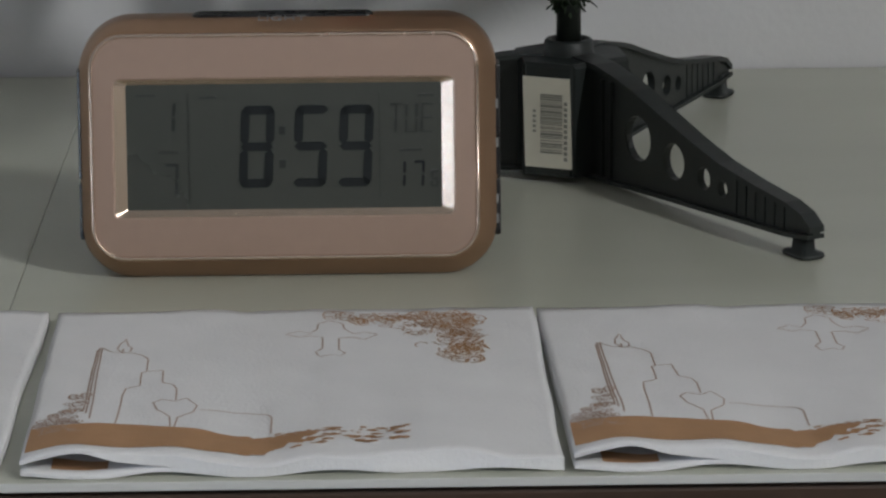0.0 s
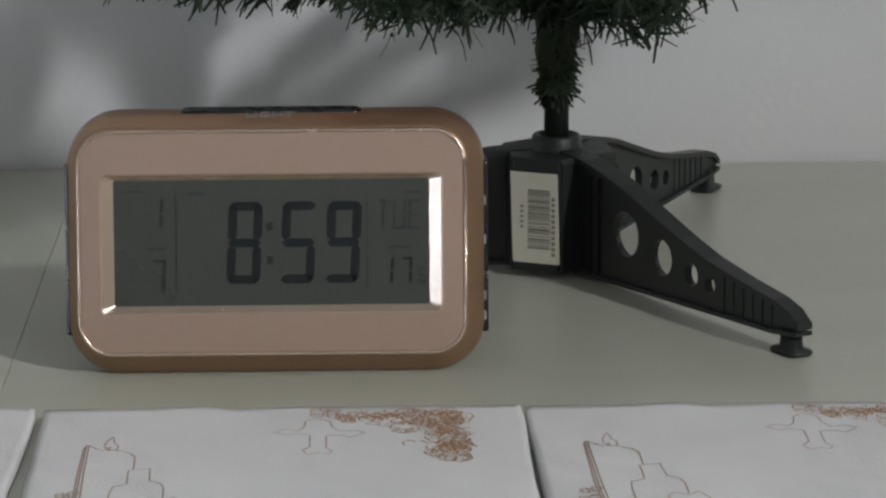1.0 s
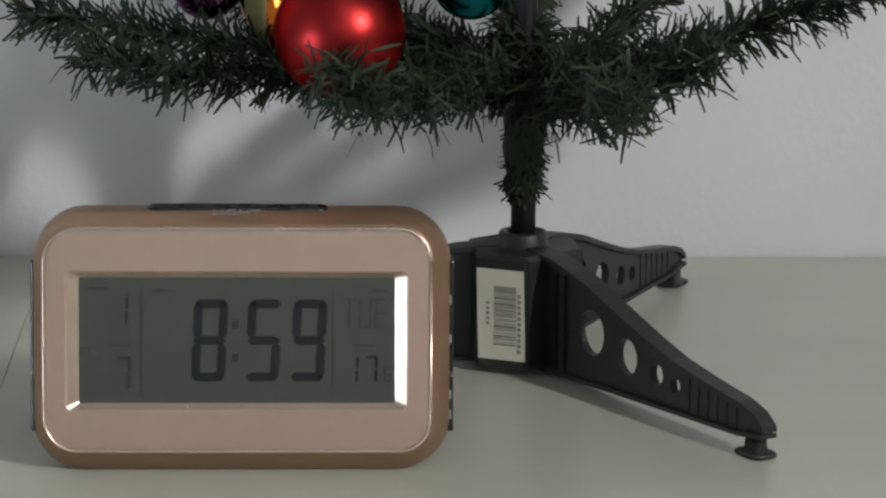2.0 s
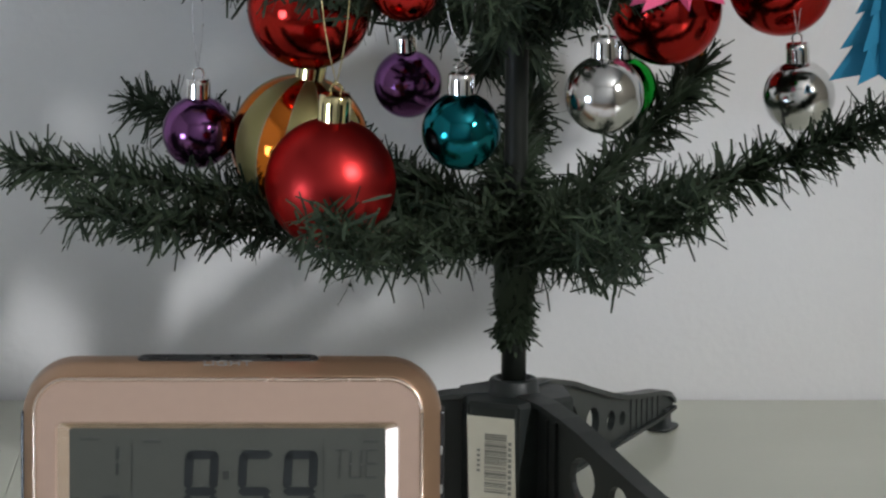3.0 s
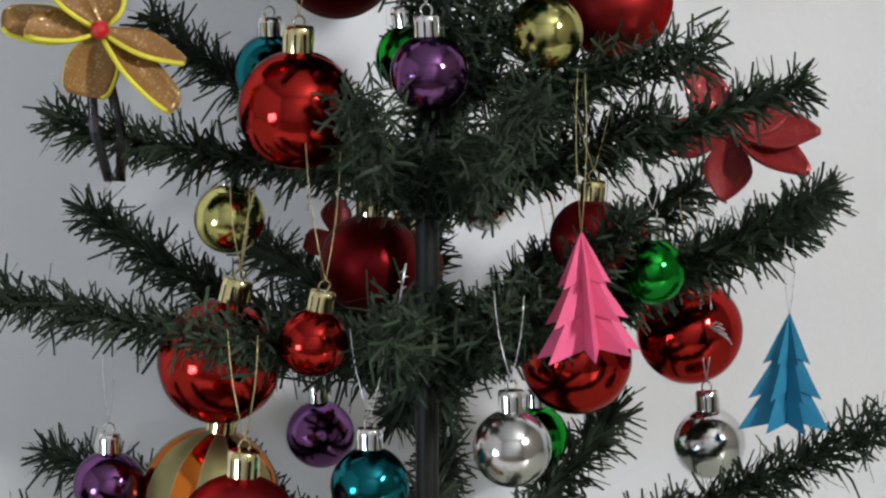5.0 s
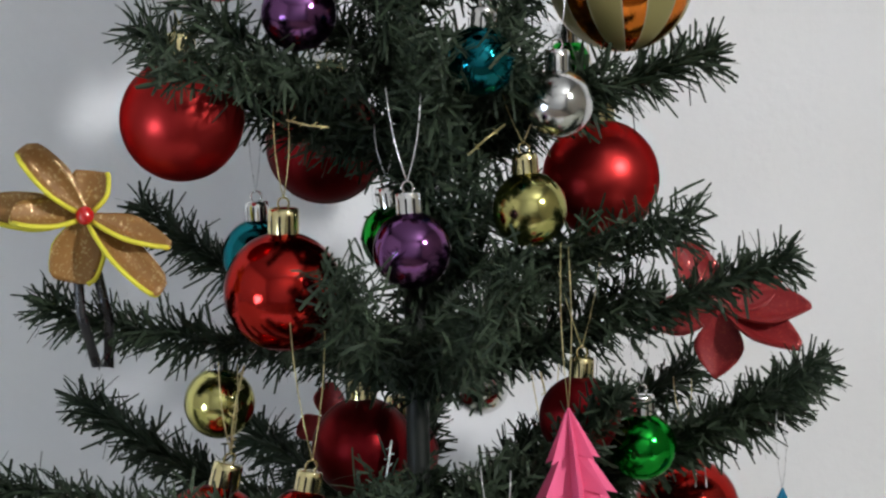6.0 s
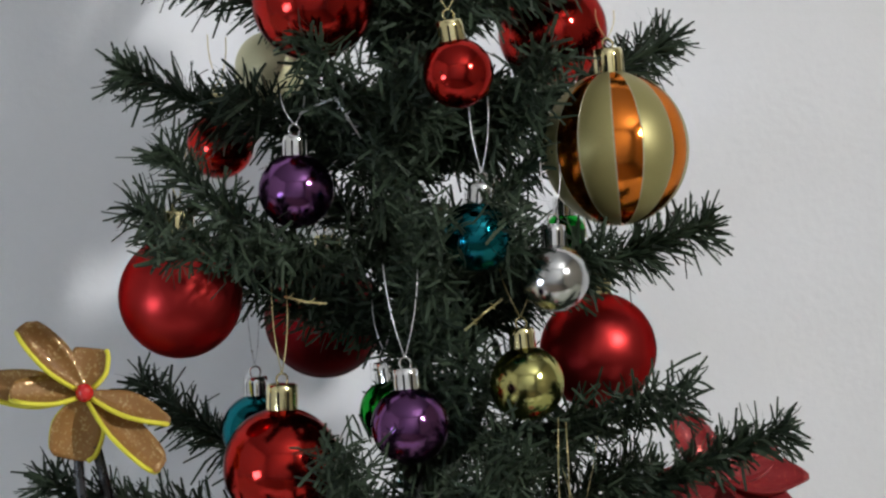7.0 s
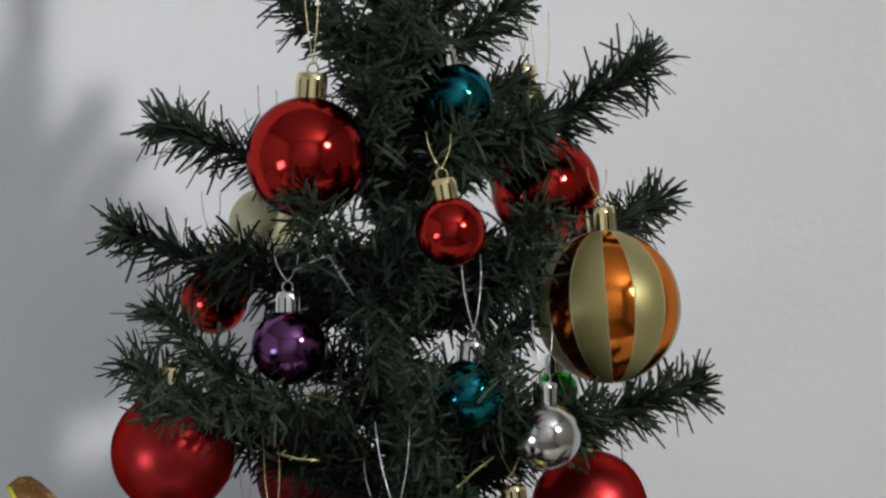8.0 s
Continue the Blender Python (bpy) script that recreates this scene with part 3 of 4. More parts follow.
def bauble(finish, at, size, label, metal=SILVER, lean=(0, 0), string=0.028, split=0.004, thread=None, stretch=1.0, turn=0, knot=False, tail=()):
    """A ball with its cap, ring and string. lean: how far the cap stands aside and towards the wall, per unit of height."""
    t = thing("bauble", at, label, "bauble", "baubles on the tree")
    axis = Vector((lean[0], lean[1], 1)).normalized()
    tilt = Vector((0, 0, 1)).rotation_difference(axis).to_matrix().to_4x4()
    b = part("ball", ball_mesh(finish, stretch), None, t)
    b.matrix_local = tilt @ Matrix.Rotation(radians(turn), 4, "Z") @ Matrix.Scale(size, 4)
    wide = 0.0096 if size < 0.035 else 0.0118
    c = part("cap", cap_mesh(metal), None, t, "crown-shaped metal cap")
    seat = size / 2 * stretch * math.sqrt(1 - (wide / size) ** 2) - 0.0006
    c.matrix_local = tilt @ Matrix.Translation((0, 0, seat)) @ Matrix.Diagonal((wide, wide, wide, 1))
    top = tilt @ Vector((0, 0, seat + wide * 0.86))
    bm = bmesh.new()
    side = Vector((1, 0.35, 0)).normalized()
    loop = [top + axis * (0.0017 + 0.0022 * math.sin(a)) + side * (0.0022 * math.cos(a)) for a in (2 * math.pi * i / 14 for i in range(15))]
    tube(bm, loop, 0.00042, 6)
    part("ring", bm, metal, t)
    if string:
        bm = bmesh.new()
        eye = top + axis * 0.0036
        hanging_string(bm, eye, [eye + Vector((-split, 0.002, string)), eye + Vector((split * 0.8, 0.003, string * 0.94))])
        if knot:
            k = eye + Vector((split * 0.6, -0.001, string * 0.55))
            for i in range(5):
                tube(bm, [k, k + Vector((0.002 + 0.0012 * i, -0.001 * i, 0.0022 - 0.0016 * i)), k + Vector((0.005 + 0.001 * i, 0.001, 0.001 - 0.002 * i))], 0.00025, 5)
        if tail:
            pts = [eye + Vector(q) for q in tail]
            tube(bm, pts, 0.0004, 6)
            for q, w in zip(pts, pts[1:]):
                for k in range(4):
                    c = q + (w - q) * (0.2 + 0.2 * k)
                    tube(bm, [c, c + Vector((0.0016 * (-1) ** k, -0.0008, 0.0014 - 0.0007 * k))], 0.00022, 4)
        part("string", bm, thread or (GOLD_THREAD if metal is GOLD else SILVER_THREAD), t, "thin metallic hanging thread")
    return t


RED, PURPLE, TEAL = "shiny red mirror-finish bauble with gold cap", "small shiny purple bauble with silver cap", "small shiny teal bauble with silver cap"
SATIN, SILV, GREEN = "large satin-matt red bauble with gold cap", "small shiny silver bauble with silver cap", "small shiny green bauble half hidden by needles"
GOLDB, STRIPED = "small shiny gold bauble on the branch", "large bauble with satin gold and shiny orange stripes"
bauble("purple_mirror", (-0.118, 0.0, 0.151), 0.0283, PURPLE, string=0.036, split=0.002)
bauble("striped", (-0.079, 0.0, 0.147), 0.0535, STRIPED, GOLD, lean=(0.16, -0.1), string=0.02, turn=-13)
bauble("red_matte", (-0.067, -0.100, 0.148), 0.0473, SATIN, GOLD, lean=(0.06, -0.05), string=0.040, split=0.006)
bauble("purple_mirror", (-0.035, 0.100, 0.156), 0.0284, PURPLE, lean=(-0.06, 0), string=0.03)
bauble("teal_mirror", (-0.020, -0.100, 0.167), 0.0285, TEAL, string=0.032, split=0.007, tail=((0.009, 0.001, 0.030), (0.011, -0.002, 0.044), (0.013, -0.003, 0.056)))
bauble("silver_mirror", (0.031, -0.105, 0.181), 0.0284, SILV, lean=(-0.02, 0), string=0.032, split=0.006)
bauble("green_mirror", (0.053, 0.080, 0.157), 0.0272, GREEN, string=0.03)
bauble("silver_mirror", (0.120, 0.040, 0.160), 0.0288, SILV, lean=(-0.06, 0), string=0.040, split=0.002, knot=True)
bauble("red_mirror", (0.068, 0.060, 0.192), 0.0453, RED, GOLD, lean=(-0.28, 0), string=0.058, split=0.008,
       tail=((0.000, -0.006, 0.002), (0.001, -0.012, 0.014), (-0.002, -0.014, 0.030), (-0.006, -0.014, 0.048)))
bauble("red_mirror", (0.114, 0.060, 0.203), 0.0432, RED, GOLD, string=0.02)
bauble("orange_mirror", (0.081, 0.120, 0.172), 0.0213, "small shiny orange bauble behind the red one", GOLD, string=0.02)
bauble("red_mirror", (-0.075, -0.020, 0.202), 0.0474, RED, GOLD, lean=(0.24, 0), string=0.036, split=0.004,
       tail=((0.000, -0.004, 0.000), (0.001, -0.010, 0.010), (0.003, -0.012, 0.022), (0.006, -0.012, 0.034)))
bauble("red_mirror", (-0.040, -0.085, 0.217), 0.0252, "small shiny red bauble with gold cap", GOLD, lean=(0.2, 0), string=0.05, split=0.007)
bauble("gold_mirror", (-0.071, 0.000, 0.255), 0.0274, GOLDB, SILVER, string=0.018)
bauble("shaded_red_matte", (-0.016, 0.030, 0.234), 0.0400, "dark red satin bauble deep in the tree, shade put into its colour", GOLD, string=0.02)
bauble("shaded_red_matte", (-0.001, 0.090, 0.226), 0.0334, "dark red satin bauble behind the trunk, shade put into its colour", GOLD, string=0.02)
bauble("green_mirror", (0.089, -0.030, 0.237), 0.0258, GREEN, string=0.02)
bauble("shaded_red_matte", (0.0655, -0.030, 0.2490), 0.0310, "small dark red satin bauble with gold cap, shade put into its colour", GOLD, lean=(0.05, 0), string=0.044, split=0.011)
bauble("silver_mirror", (0.034, 0.100, 0.252), 0.0232, SILV, string=0.02)
bauble("red_mirror", (-0.045, -0.040, 0.299), 0.0450, RED, GOLD, lean=(0.02, -0.05), string=0.034, split=0.003,
       tail=((0.002, -0.018, 0.029), (0.010, -0.022, 0.0268), (0.0175, -0.024, 0.026)))
bauble("teal_mirror", (-0.055, 0.015, 0.311), 0.0283, TEAL, lean=(-0.02, 0), string=0.034, split=0.002)
bauble("green_mirror", (-0.003, -0.030, 0.318), 0.0253, GREEN, lean=(-0.12, 0), string=0.02)
bauble("purple_mirror", (0.002, -0.090, 0.315), 0.0282, PURPLE, lean=(-0.05, 0), string=0.034, split=0.007)
bauble("gold_mirror", (0.047, -0.050, 0.328), 0.0281, GOLDB, GOLD, lean=(-0.08, 0), string=0.026, split=0.009,
       tail=((-0.007, -0.004, 0.007), (-0.014, -0.006, 0.002), (-0.021, -0.008, -0.004)))
bauble("red_matte", (0.079, 0.020, 0.338), 0.0460, SATIN, GOLD, string=0.02)
bauble("silver_mirror", (0.058, -0.055, 0.367), 0.0260, SILV, string=0.02)
bauble("red_matte", (-0.0815, -0.040, 0.3640), 0.0466, SATIN, GOLD, string=0.02)
bauble("shaded_red_matte", (-0.028, 0.050, 0.3535), 0.0480, "large dark red satin bauble with gold cap, shade put into its colour", GOLD, lean=(0.08, 0), string=0.03)
bauble("purple_mirror", (-0.037, -0.050, 0.402), 0.0281, PURPLE, string=0.012, split=0.005,
       tail=((0.002, -0.003, 0.004), (0.009, -0.006, 0.007), (0.0155, -0.008, 0.0095), (0.018, -0.009, 0.005), (0.0245, -0.010, -0.006)))
bauble("teal_mirror", (0.029, -0.069, 0.383), 0.0258, TEAL, lean=(0.1, 0), string=0.03)
bauble("striped", (0.0857, -0.010, 0.416), 0.0566, STRIPED, GOLD, lean=(-0.05, 0.02), string=0.012, stretch=1.05, turn=-33.5)
bauble("red_mirror", (-0.029, -0.050, 0.473), 0.0458, RED, GOLD, lean=(0.09, 0), string=0.05, split=0.003)
bauble("red_mirror", (0.023, -0.088, 0.442), 0.0256, "small shiny red bauble with gold cap", GOLD, lean=(-0.14, 0), string=0.014, split=0.005)
bauble("red_mirror", (0.066, 0.040, 0.465), 0.0438, RED, GOLD, string=0.04)
bauble("cream", (-0.046, 0.01, 0.452), 0.0280, "pale cream-gold bauble half hidden behind needles", GOLD, lean=(0.1, 0), string=0.03)
bauble("red_mirror", (-0.067, 0.030, 0.423), 0.0267, "small shiny red bauble behind a branch", GOLD, string=0.02)
bauble("teal_mirror", (0.029, -0.012, 0.497), 0.0283, TEAL, lean=(-0.2, 0), string=0.03, split=0.008)
bauble("green_mirror", (0.070, 0.060, 0.385), 0.0170, GREEN, string=0.012)
bauble("gold_mirror", (0.059, 0.050, 0.502), 0.0160, GOLDB, GOLD, string=0.04)


# ---- folded paper trees ----
def paper_tree(at, high, wide, mat, label, lean=0.0, turn=0.0, string=0.03):
    t = thing("paper_tree", at, label, "paper ornament", "folded paper trees")
    bm = bmesh.new()
    fins = 7
    # height from the tip, outer reach, inner reach and how far the inner fold is drawn up, down the three stepped tiers
    prof = [(0.0, 0.02, 0.02, 0.0), (0.43, 0.52, 0.17, 0.05), (0.40, 0.33, 0.15, 0.0), (0.73, 0.80, 0.25, 0.06), (0.69, 0.53, 0.22, 0.0), (1.0, 1.0, 0.30, 0.04)]
    rng = random.Random(int(wide * 1e5))
    jit = [rng.uniform(0.80, 1.10) for _ in range(fins)]
    rings = []
    for h, out, inn, drawn in prof:
        ring = []
        for i in range(fins):
            a = 2 * math.pi * i / fins
            da = math.pi / fins
            r = wide / 2 * out * jit[i]
            ring.append(bm.verts.new((r * math.cos(a), r * math.sin(a), -high * h * (1 + 0.015 * jit[i]))))
            r = wide / 2 * inn
            ring.append(bm.verts.new((r * math.cos(a + da), r * math.sin(a + da), -high * (h * 0.985 - drawn))))
        rings.append(ring)
    n = 2 * fins
    for u, w in zip(rings, rings[1:]):
        for j in range(n):
            bm.faces.new((u[j], w[j], w[(j + 1) % n], u[(j + 1) % n]))
    bm.faces.new(rings[0])
    bm.faces.new(rings[-1][::-1])
    bmesh.ops.triangulate(bm, faces=[f for f in bm.faces if len(f.verts) > 4])
    p = part("folded_paper", bm, mat, t)
    p.rotation_euler = (0, radians(lean), radians(turn))
    bm = bmesh.new()
    hanging_string(bm, (0, 0, -0.0005), [(-0.0015, 0.001, string), (0.0012, 0.001, string * 0.97)], 0.00018)
    part("string", bm, SILVER_THREAD if mat is BLUE_PAPER else GOLD_THREAD, t)
    return t


paper_tree((0.058, -0.078, 0.256), 0.0450, 0.0405, PINK_PAPER, "folded pink paper tree hanging on a thread", lean=-5, turn=12, string=0.060)
paper_tree((0.143, -0.020, 0.219), 0.0440, 0.038, BLUE_PAPER, "folded blue paper tree hanging on a thread", lean=0, turn=25, string=0.030)


# ---- foam flowers ----
def petal(bm, root, tip, wide, cup, facing, end=0.1, rim=None, thick=0.0014):
    """A foam petal from root to tip, cupped towards facing; end: its breadth at the tip; rim: the slot of its back and lower edge."""
    a, b, n = Vector(root), Vector(tip), Vector(facing).normalized()
    d = b - a
    s = d.cross(n).normalized()
    n = s.cross(d).normalized()
    rows, cols = 13, 9
    grid = []
    for i in range(rows):
        u = i / (rows - 1)
        grow = 0.22 + 0.78 * math.sin(math.pi / 2 * min(1.0, u / 0.55)) ** 1.2
        q = max(0.0, (u - 0.5) / 0.5)
        fall = end + (1 - end) * (math.sqrt(max(0.0, 1 - q ** 2.2)) if end > 0.3 else 1 - q ** 1.7)
        w = wide / 2 * grow * fall
        row = []
        for j in range(cols):
            k = 2 * j / (cols - 1) - 1
            lift = cup * (k * k * w / (wide / 2) - 0.35 * math.sin(math.pi * u))
            row.append(a + d * (u * (1 - 0.05 * k * k * end * u)) + s * (w * k) + n * lift)
        grid.append(row)
    front = [[bm.verts.new(p) for p in row] for row in grid]
    back = [[bm.verts.new(p - n * thick) for p in row] for row in grid]
    for i in range(rows - 1):
        for j in range(cols - 1):
            for g, flip in ((front, False), (back, True)):
                q = (g[i][j], g[i][j + 1], g[i + 1][j + 1], g[i + 1][j])
                f = bm.faces.new(q[::-1] if flip else q)
                f.material_index, f.smooth = (rim or 0) if flip else 0, True
    ring = [(i, 0) for i in range(rows)] + [(rows - 1, j) for j in range(1, cols)] + [(i, cols - 1) for i in range(rows - 2, -1, -1)]
    for (i, j), (k, l) in zip(ring, ring[1:]):
        bm.faces.new((front[i][j], front[k][l], back[k][l], back[i][j])).material_index = rim or 0
    low = 0 if s.z > 0 else cols - 1
    return [grid[i][low] - n * 0.0007 for i in range(1, rows)]


def foam_flower(at, label, petals, mats, bead, facing=(0.1, -1, 0.15), rim=False):
    t = thing("foam_flower", at, label, "flower ornament", "foam flowers")
    for tip, wide, cup, end, turned in petals:
        bm = bmesh.new()
        edge = petal(bm, Vector(tip) * 0.02, tip, wide, cup, Vector(facing) + Vector(turned), end, 1 if rim else None)
        p = part("petal", bm, mats, t)
        if rim:
            bm = bmesh.new()
            tube(bm, edge, 0.0010, 6)
            part("piping", bm, FOAM_RIM, p, "yellow foam edge")
    if bead:
        bm = bmesh.new()
        bmesh.ops.create_uvsphere(bm, u_segments=20, v_segments=12, radius=bead)
        bmesh.ops.translate(bm, vec=(0, -0.0045, 0), verts=bm.verts)
        part("bead", bm, BEAD, t, "red bead at the centre", True)
    return t


gold_flower = foam_flower((-0.118, -0.040, 0.329), "glittery brown-gold foam flower with yellow edges and red bead", [
    ((-0.0245, -0.004, 0.0245), 0.0150, 0.007, 0.45, (0.4, 0, 0.5)),
    ((0.0030, 0.004, 0.0165), 0.0150, 0.003, 0.8, (-0.3, 0, 0.4)),
    ((-0.0370, 0.005, 0.0040), 0.0140, 0.003, 0.5, (0, 0, -0.2)),
    ((-0.0275, -0.009, -0.001), 0.0150, 0.005, 0.35, (0, 0, 0.9)),
    ((-0.0070, 0.004, -0.0250), 0.0205, 0.003, 0.65, (0.2, 0, -0.3)),
    ((0.0315, -0.002, -0.0120), 0.0120, 0.004, 0.25, (0.2, 0, 0.7)),
    ((0.0270, -0.008, -0.0300), 0.0150, 0.005, 0.55, (0.5, 0, 0.6)),
], [FOAM_GOLD, FOAM_RIM], 0.0036, rim=True)
bm = bmesh.new()
tube(bm, [(0.000, 0.004, -0.004), (-0.004, 0.008, -0.020), (-0.003, 0.004, -0.036), (0.002, 0.010, -0.056), (0.006, 0.022, -0.058), (0.007, 0.012, -0.040), (0.003, 0.006, -0.020)], 0.0021, 8)
part("wire_stem", bm, BLACK, gold_flower, "black twisted wire clip")
foam_flower((0.1275, 0.032, 0.285), "glittery red foam flower behind the branch tip", [
    ((-0.0175, 0.002, 0.0260), 0.0165, 0.004, 0.45, (0, 0, 0.3)),
    ((-0.0330, 0.004, -0.003), 0.0170, 0.004, 0.2, (-0.2, 0, -0.3)),
    ((0.0340, -0.006, 0.0010), 0.0190, 0.005, 0.12, (0.1, 0, 0.6)),
    ((0.0285, -0.012, -0.0150), 0.0185, 0.005, 0.25, (0.2, 0, 0.6)),
    ((-0.0035, 0.002, -0.0275), 0.0200, 0.004, 0.05, (-0.3, 0, -0.3)),
    ((0.0230, 0.004, 0.0120), 0.0150, 0.004, 0.3, (0.2, 0, 0.4)),
], [FOAM_RED], 0)
foam_flower((-0.030, 0.060, 0.243), "glittery red foam flower deep in the tree", [
    ((-0.012, 0.0, -0.006), 0.012, 0.003, 0.2, (0, 0, 0)), ((0.002, 0.0, 0.015), 0.013, 0.003, 0.2, (0, 0, 0)), ((0.013, 0.0, -0.004), 0.012, 0.003, 0.2, (0, 0, 0)),
], [FOAM_RED], 0)


# ---- the digital clock ----
CLOCK_W, CLOCK_H, CLOCK_D, LEAN_BACK = 0.1476, 0.0905, 0.030, math.tan(radians(8))
clock = thing("digital_clock", (-0.1020, -0.160, 0), "rose-gold digital table clock with a grey LCD showing 8:59", "clock")
mid = CLOCK_H / 2


def clock_loop(grow, y, r):
    """A loop of the case; its front lies a little higher than the middle, as the plate does."""
    fore = 1.0 if y < 0.002 else 0.0
    return [(x + 0.0006 - 0.0012 * fore, y, z + mid + 0.0019 * fore) for x, z in outline(CLOCK_W + grow, CLOCK_H + grow, r, 12)]


bm = bmesh.new()
loft(bm, [clock_loop(-0.0140, 0.0012, 0.0105), clock_loop(-0.0115, 0.0000, 0.0120), clock_loop(-0.0104, 0.0001, 0.0125), clock_loop(-0.0098, 0.0004, 0.0128),
          clock_loop(-0.0022, 0.0056, 0.0178), clock_loop(-0.0006, 0.0070, 0.0188), clock_loop(0.0, 0.0085, 0.0190), clock_loop(0.0, 0.0180, 0.0190),
          clock_loop(-0.0040, 0.0255, 0.017), clock_loop(-0.014, CLOCK_D, 0.012)])
part("case", bm, COPPER_RIM, clock, "copper-brown case with bevelled rim")
# front plate with its polished lip and the sloping frame of the display
LX0, LX1, LZ0, LZ1 = -0.0558, 0.0541, 0.0252, 0.0686
cx, cz, lw, lh = (LX0 + LX1) / 2, (LZ0 + LZ1) / 2, LX1 - LX0, LZ1 - LZ0


def plate_loop(w, h, x, z, y, r):
    return [(px + x, y, pz + z) for px, pz in outline(w, h, r, 10)]


bm = bmesh.new()
W, H, PZ = 0.1354, 0.0777, 0.0474
loft(bm, [plate_loop(W - 0.0006, H - 0.0006, -0.0006, PZ, -0.0008, 0.0112), plate_loop(lw + 0.0105, lh + 0.0058, cx, cz, -0.0010, 0.0026),
          plate_loop(lw + 0.0092, lh + 0.0047, cx, cz, -0.0006, 0.0020)], smooth=False, last=False)
part("front_plate", bm, COPPER, clock, "rose-gold satin front plate")
bm = bmesh.new()
rim_line = plate_loop(W, H, -0.0006, PZ, -0.0009, 0.0115)
tube(bm, rim_line + rim_line[:1], 0.0007, 8)
part("lip", bm, COPPER_LIP, clock, "polished bright edge of the front plate")
bm = bmesh.new()
loft(bm, [plate_loop(lw + 0.0092, lh + 0.0047, cx, cz, -0.0006, 0.0020), plate_loop(lw, lh, cx, cz, 0.0014, 0.0006)], smooth=False, last=False)
part("display_frame", bm, FRAME_METAL, clock, "sloping metallic frame round the display")
bm = bmesh.new()
box(bm, LX0 - 0.001, LX1 + 0.001, 0.0012, 0.0045, LZ0 - 0.001, LZ1 + 0.001)
display = part("display", bm, LCD, clock, "grey-green LCD panel")

SEG_ON = {"8": "abcdefg", "5": "afgcd", "9": "abfgcd", "7": "abc", "1": "bc", "T": "ajk", "U": "bcdef", "E": "adefg", "6": "acdefg"}


def seven(ch, x, z, w, h, thick, mat, slant=0.05):
    """One display character of up to seven mitred bars, standing at x, z; each bar is a part."""
    g, t = thick * 0.06, thick
    hor, ver = {"a": h, "g": h / 2, "d": 0}, {"b": (w, 0.5), "c": (w, 0.0), "e": (0, 0.0), "f": (0, 0.5)}
    for s in SEG_ON[ch]:
        if s in hor:
            zz = min(max(hor[s], t / 2), h - t / 2)
            pts = [(g, zz), (t / 2 + g, zz + t / 2), (w - t / 2 - g, zz + t / 2), (w - g, zz), (w - t / 2 - g, zz - t / 2), (t / 2 + g, zz - t / 2)]
        elif s in "jk":
            z0 = h / 2 if s == "j" else 0
            pts = [(w / 2 - t / 2, z0 + g), (w / 2 + t / 2, z0 + g), (w / 2 + t / 2, z0 + h / 2 - g), (w / 2 - t / 2, z0 + h / 2 - g)]
        else:
            xx, part_z = ver[s]
            xx = min(max(xx, t / 2), w - t / 2)
            a, b = part_z * h + g + t * 0.15, (part_z + 0.5) * h - g - t * 0.15
            pts = [(xx, a), (xx + t / 2, a + t / 2), (xx + t / 2, b - t / 2), (xx, b), (xx - t / 2, b - t / 2), (xx - t / 2, a + t / 2)]
        slab_on_display("digit_segment", [(x + px + slant * pz, z + pz) for px, pz in pts], mat)


def slab_on_display(name, pts, mat):
    """A thin flat piece of the given outline, just proud of the panel."""
    bm = bmesh.new()
    f = bm.faces.new([bm.verts.new((x, 0.0011, z)) for x, z in pts])
    r = bmesh.ops.extrude_face_region(bm, geom=[f])
    bmesh.ops.translate(bm, vec=(0, -0.0002, 0), verts=[q for q in r["geom"] if isinstance(q, bmesh.types.BMVert)])
    bmesh.ops.recalc_face_normals(bm, faces=bm.faces)
    return part(name, bm, mat, display)


def bar_on_display(name, x0, x1, z0, z1, mat):
    return slab_on_display(name, [(x0, z0), (x1, z0), (x1, z1), (x0, z1)], mat)


def lx(a):
    return LX0 + a * lw


def lz(a):
    return LZ0 + a * lh


for ch, a in (("8", 0.352), ("5", 0.524), ("9", 0.668)):
    seven(ch, lx(a), lz(0.17), 0.0120, 0.0286, 0.0031, SEGMENT)
for a in (0.36, 0.63):
    bar_on_display("colon_dot", lx(0.494) - 0.0011, lx(0.494) + 0.0011, lz(a) - 0.0015, lz(a) + 0.0015, COLON)
seven("1", lx(0.108), lz(0.62), 0.0048, 0.0108, 0.0011, COLON)
seven("7", lx(0.112), lz(0.10), 0.0050, 0.0118, 0.0011, COLON)
for ch, a in (("T", 0.836), ("U", 0.886), ("E", 0.936)):
    seven(ch, lx(a), lz(0.60), 0.0044, 0.0104, 0.0008, FAINT)
for ch, a, w, h, mat in (("1", 0.848, 0.0042, 0.0094, SEGMENT), ("7", 0.910, 0.0040, 0.0094, SEGMENT), ("6", 0.966, 0.0030, 0.0060, FAINT)):
    seven(ch, lx(a), lz(0.16), w, h, 0.0010, mat)
for a, z, w in ((0.23, 0.90, 0.055), (0.03, 0.92, 0.06), (0.93, 0.90, 0.05), (0.87, 0.46, 0.07), (0.10, 0.46, 0.06)):
    bar_on_display("marking", lx(a), lx(a + w), lz(z) - 0.0005, lz(z) + 0.0005, FAINT)
for a in (0.195, 0.805):
    bar_on_display("marking", lx(a) - 0.00015, lx(a) + 0.00015, lz(0.08), lz(0.93), FAINT)

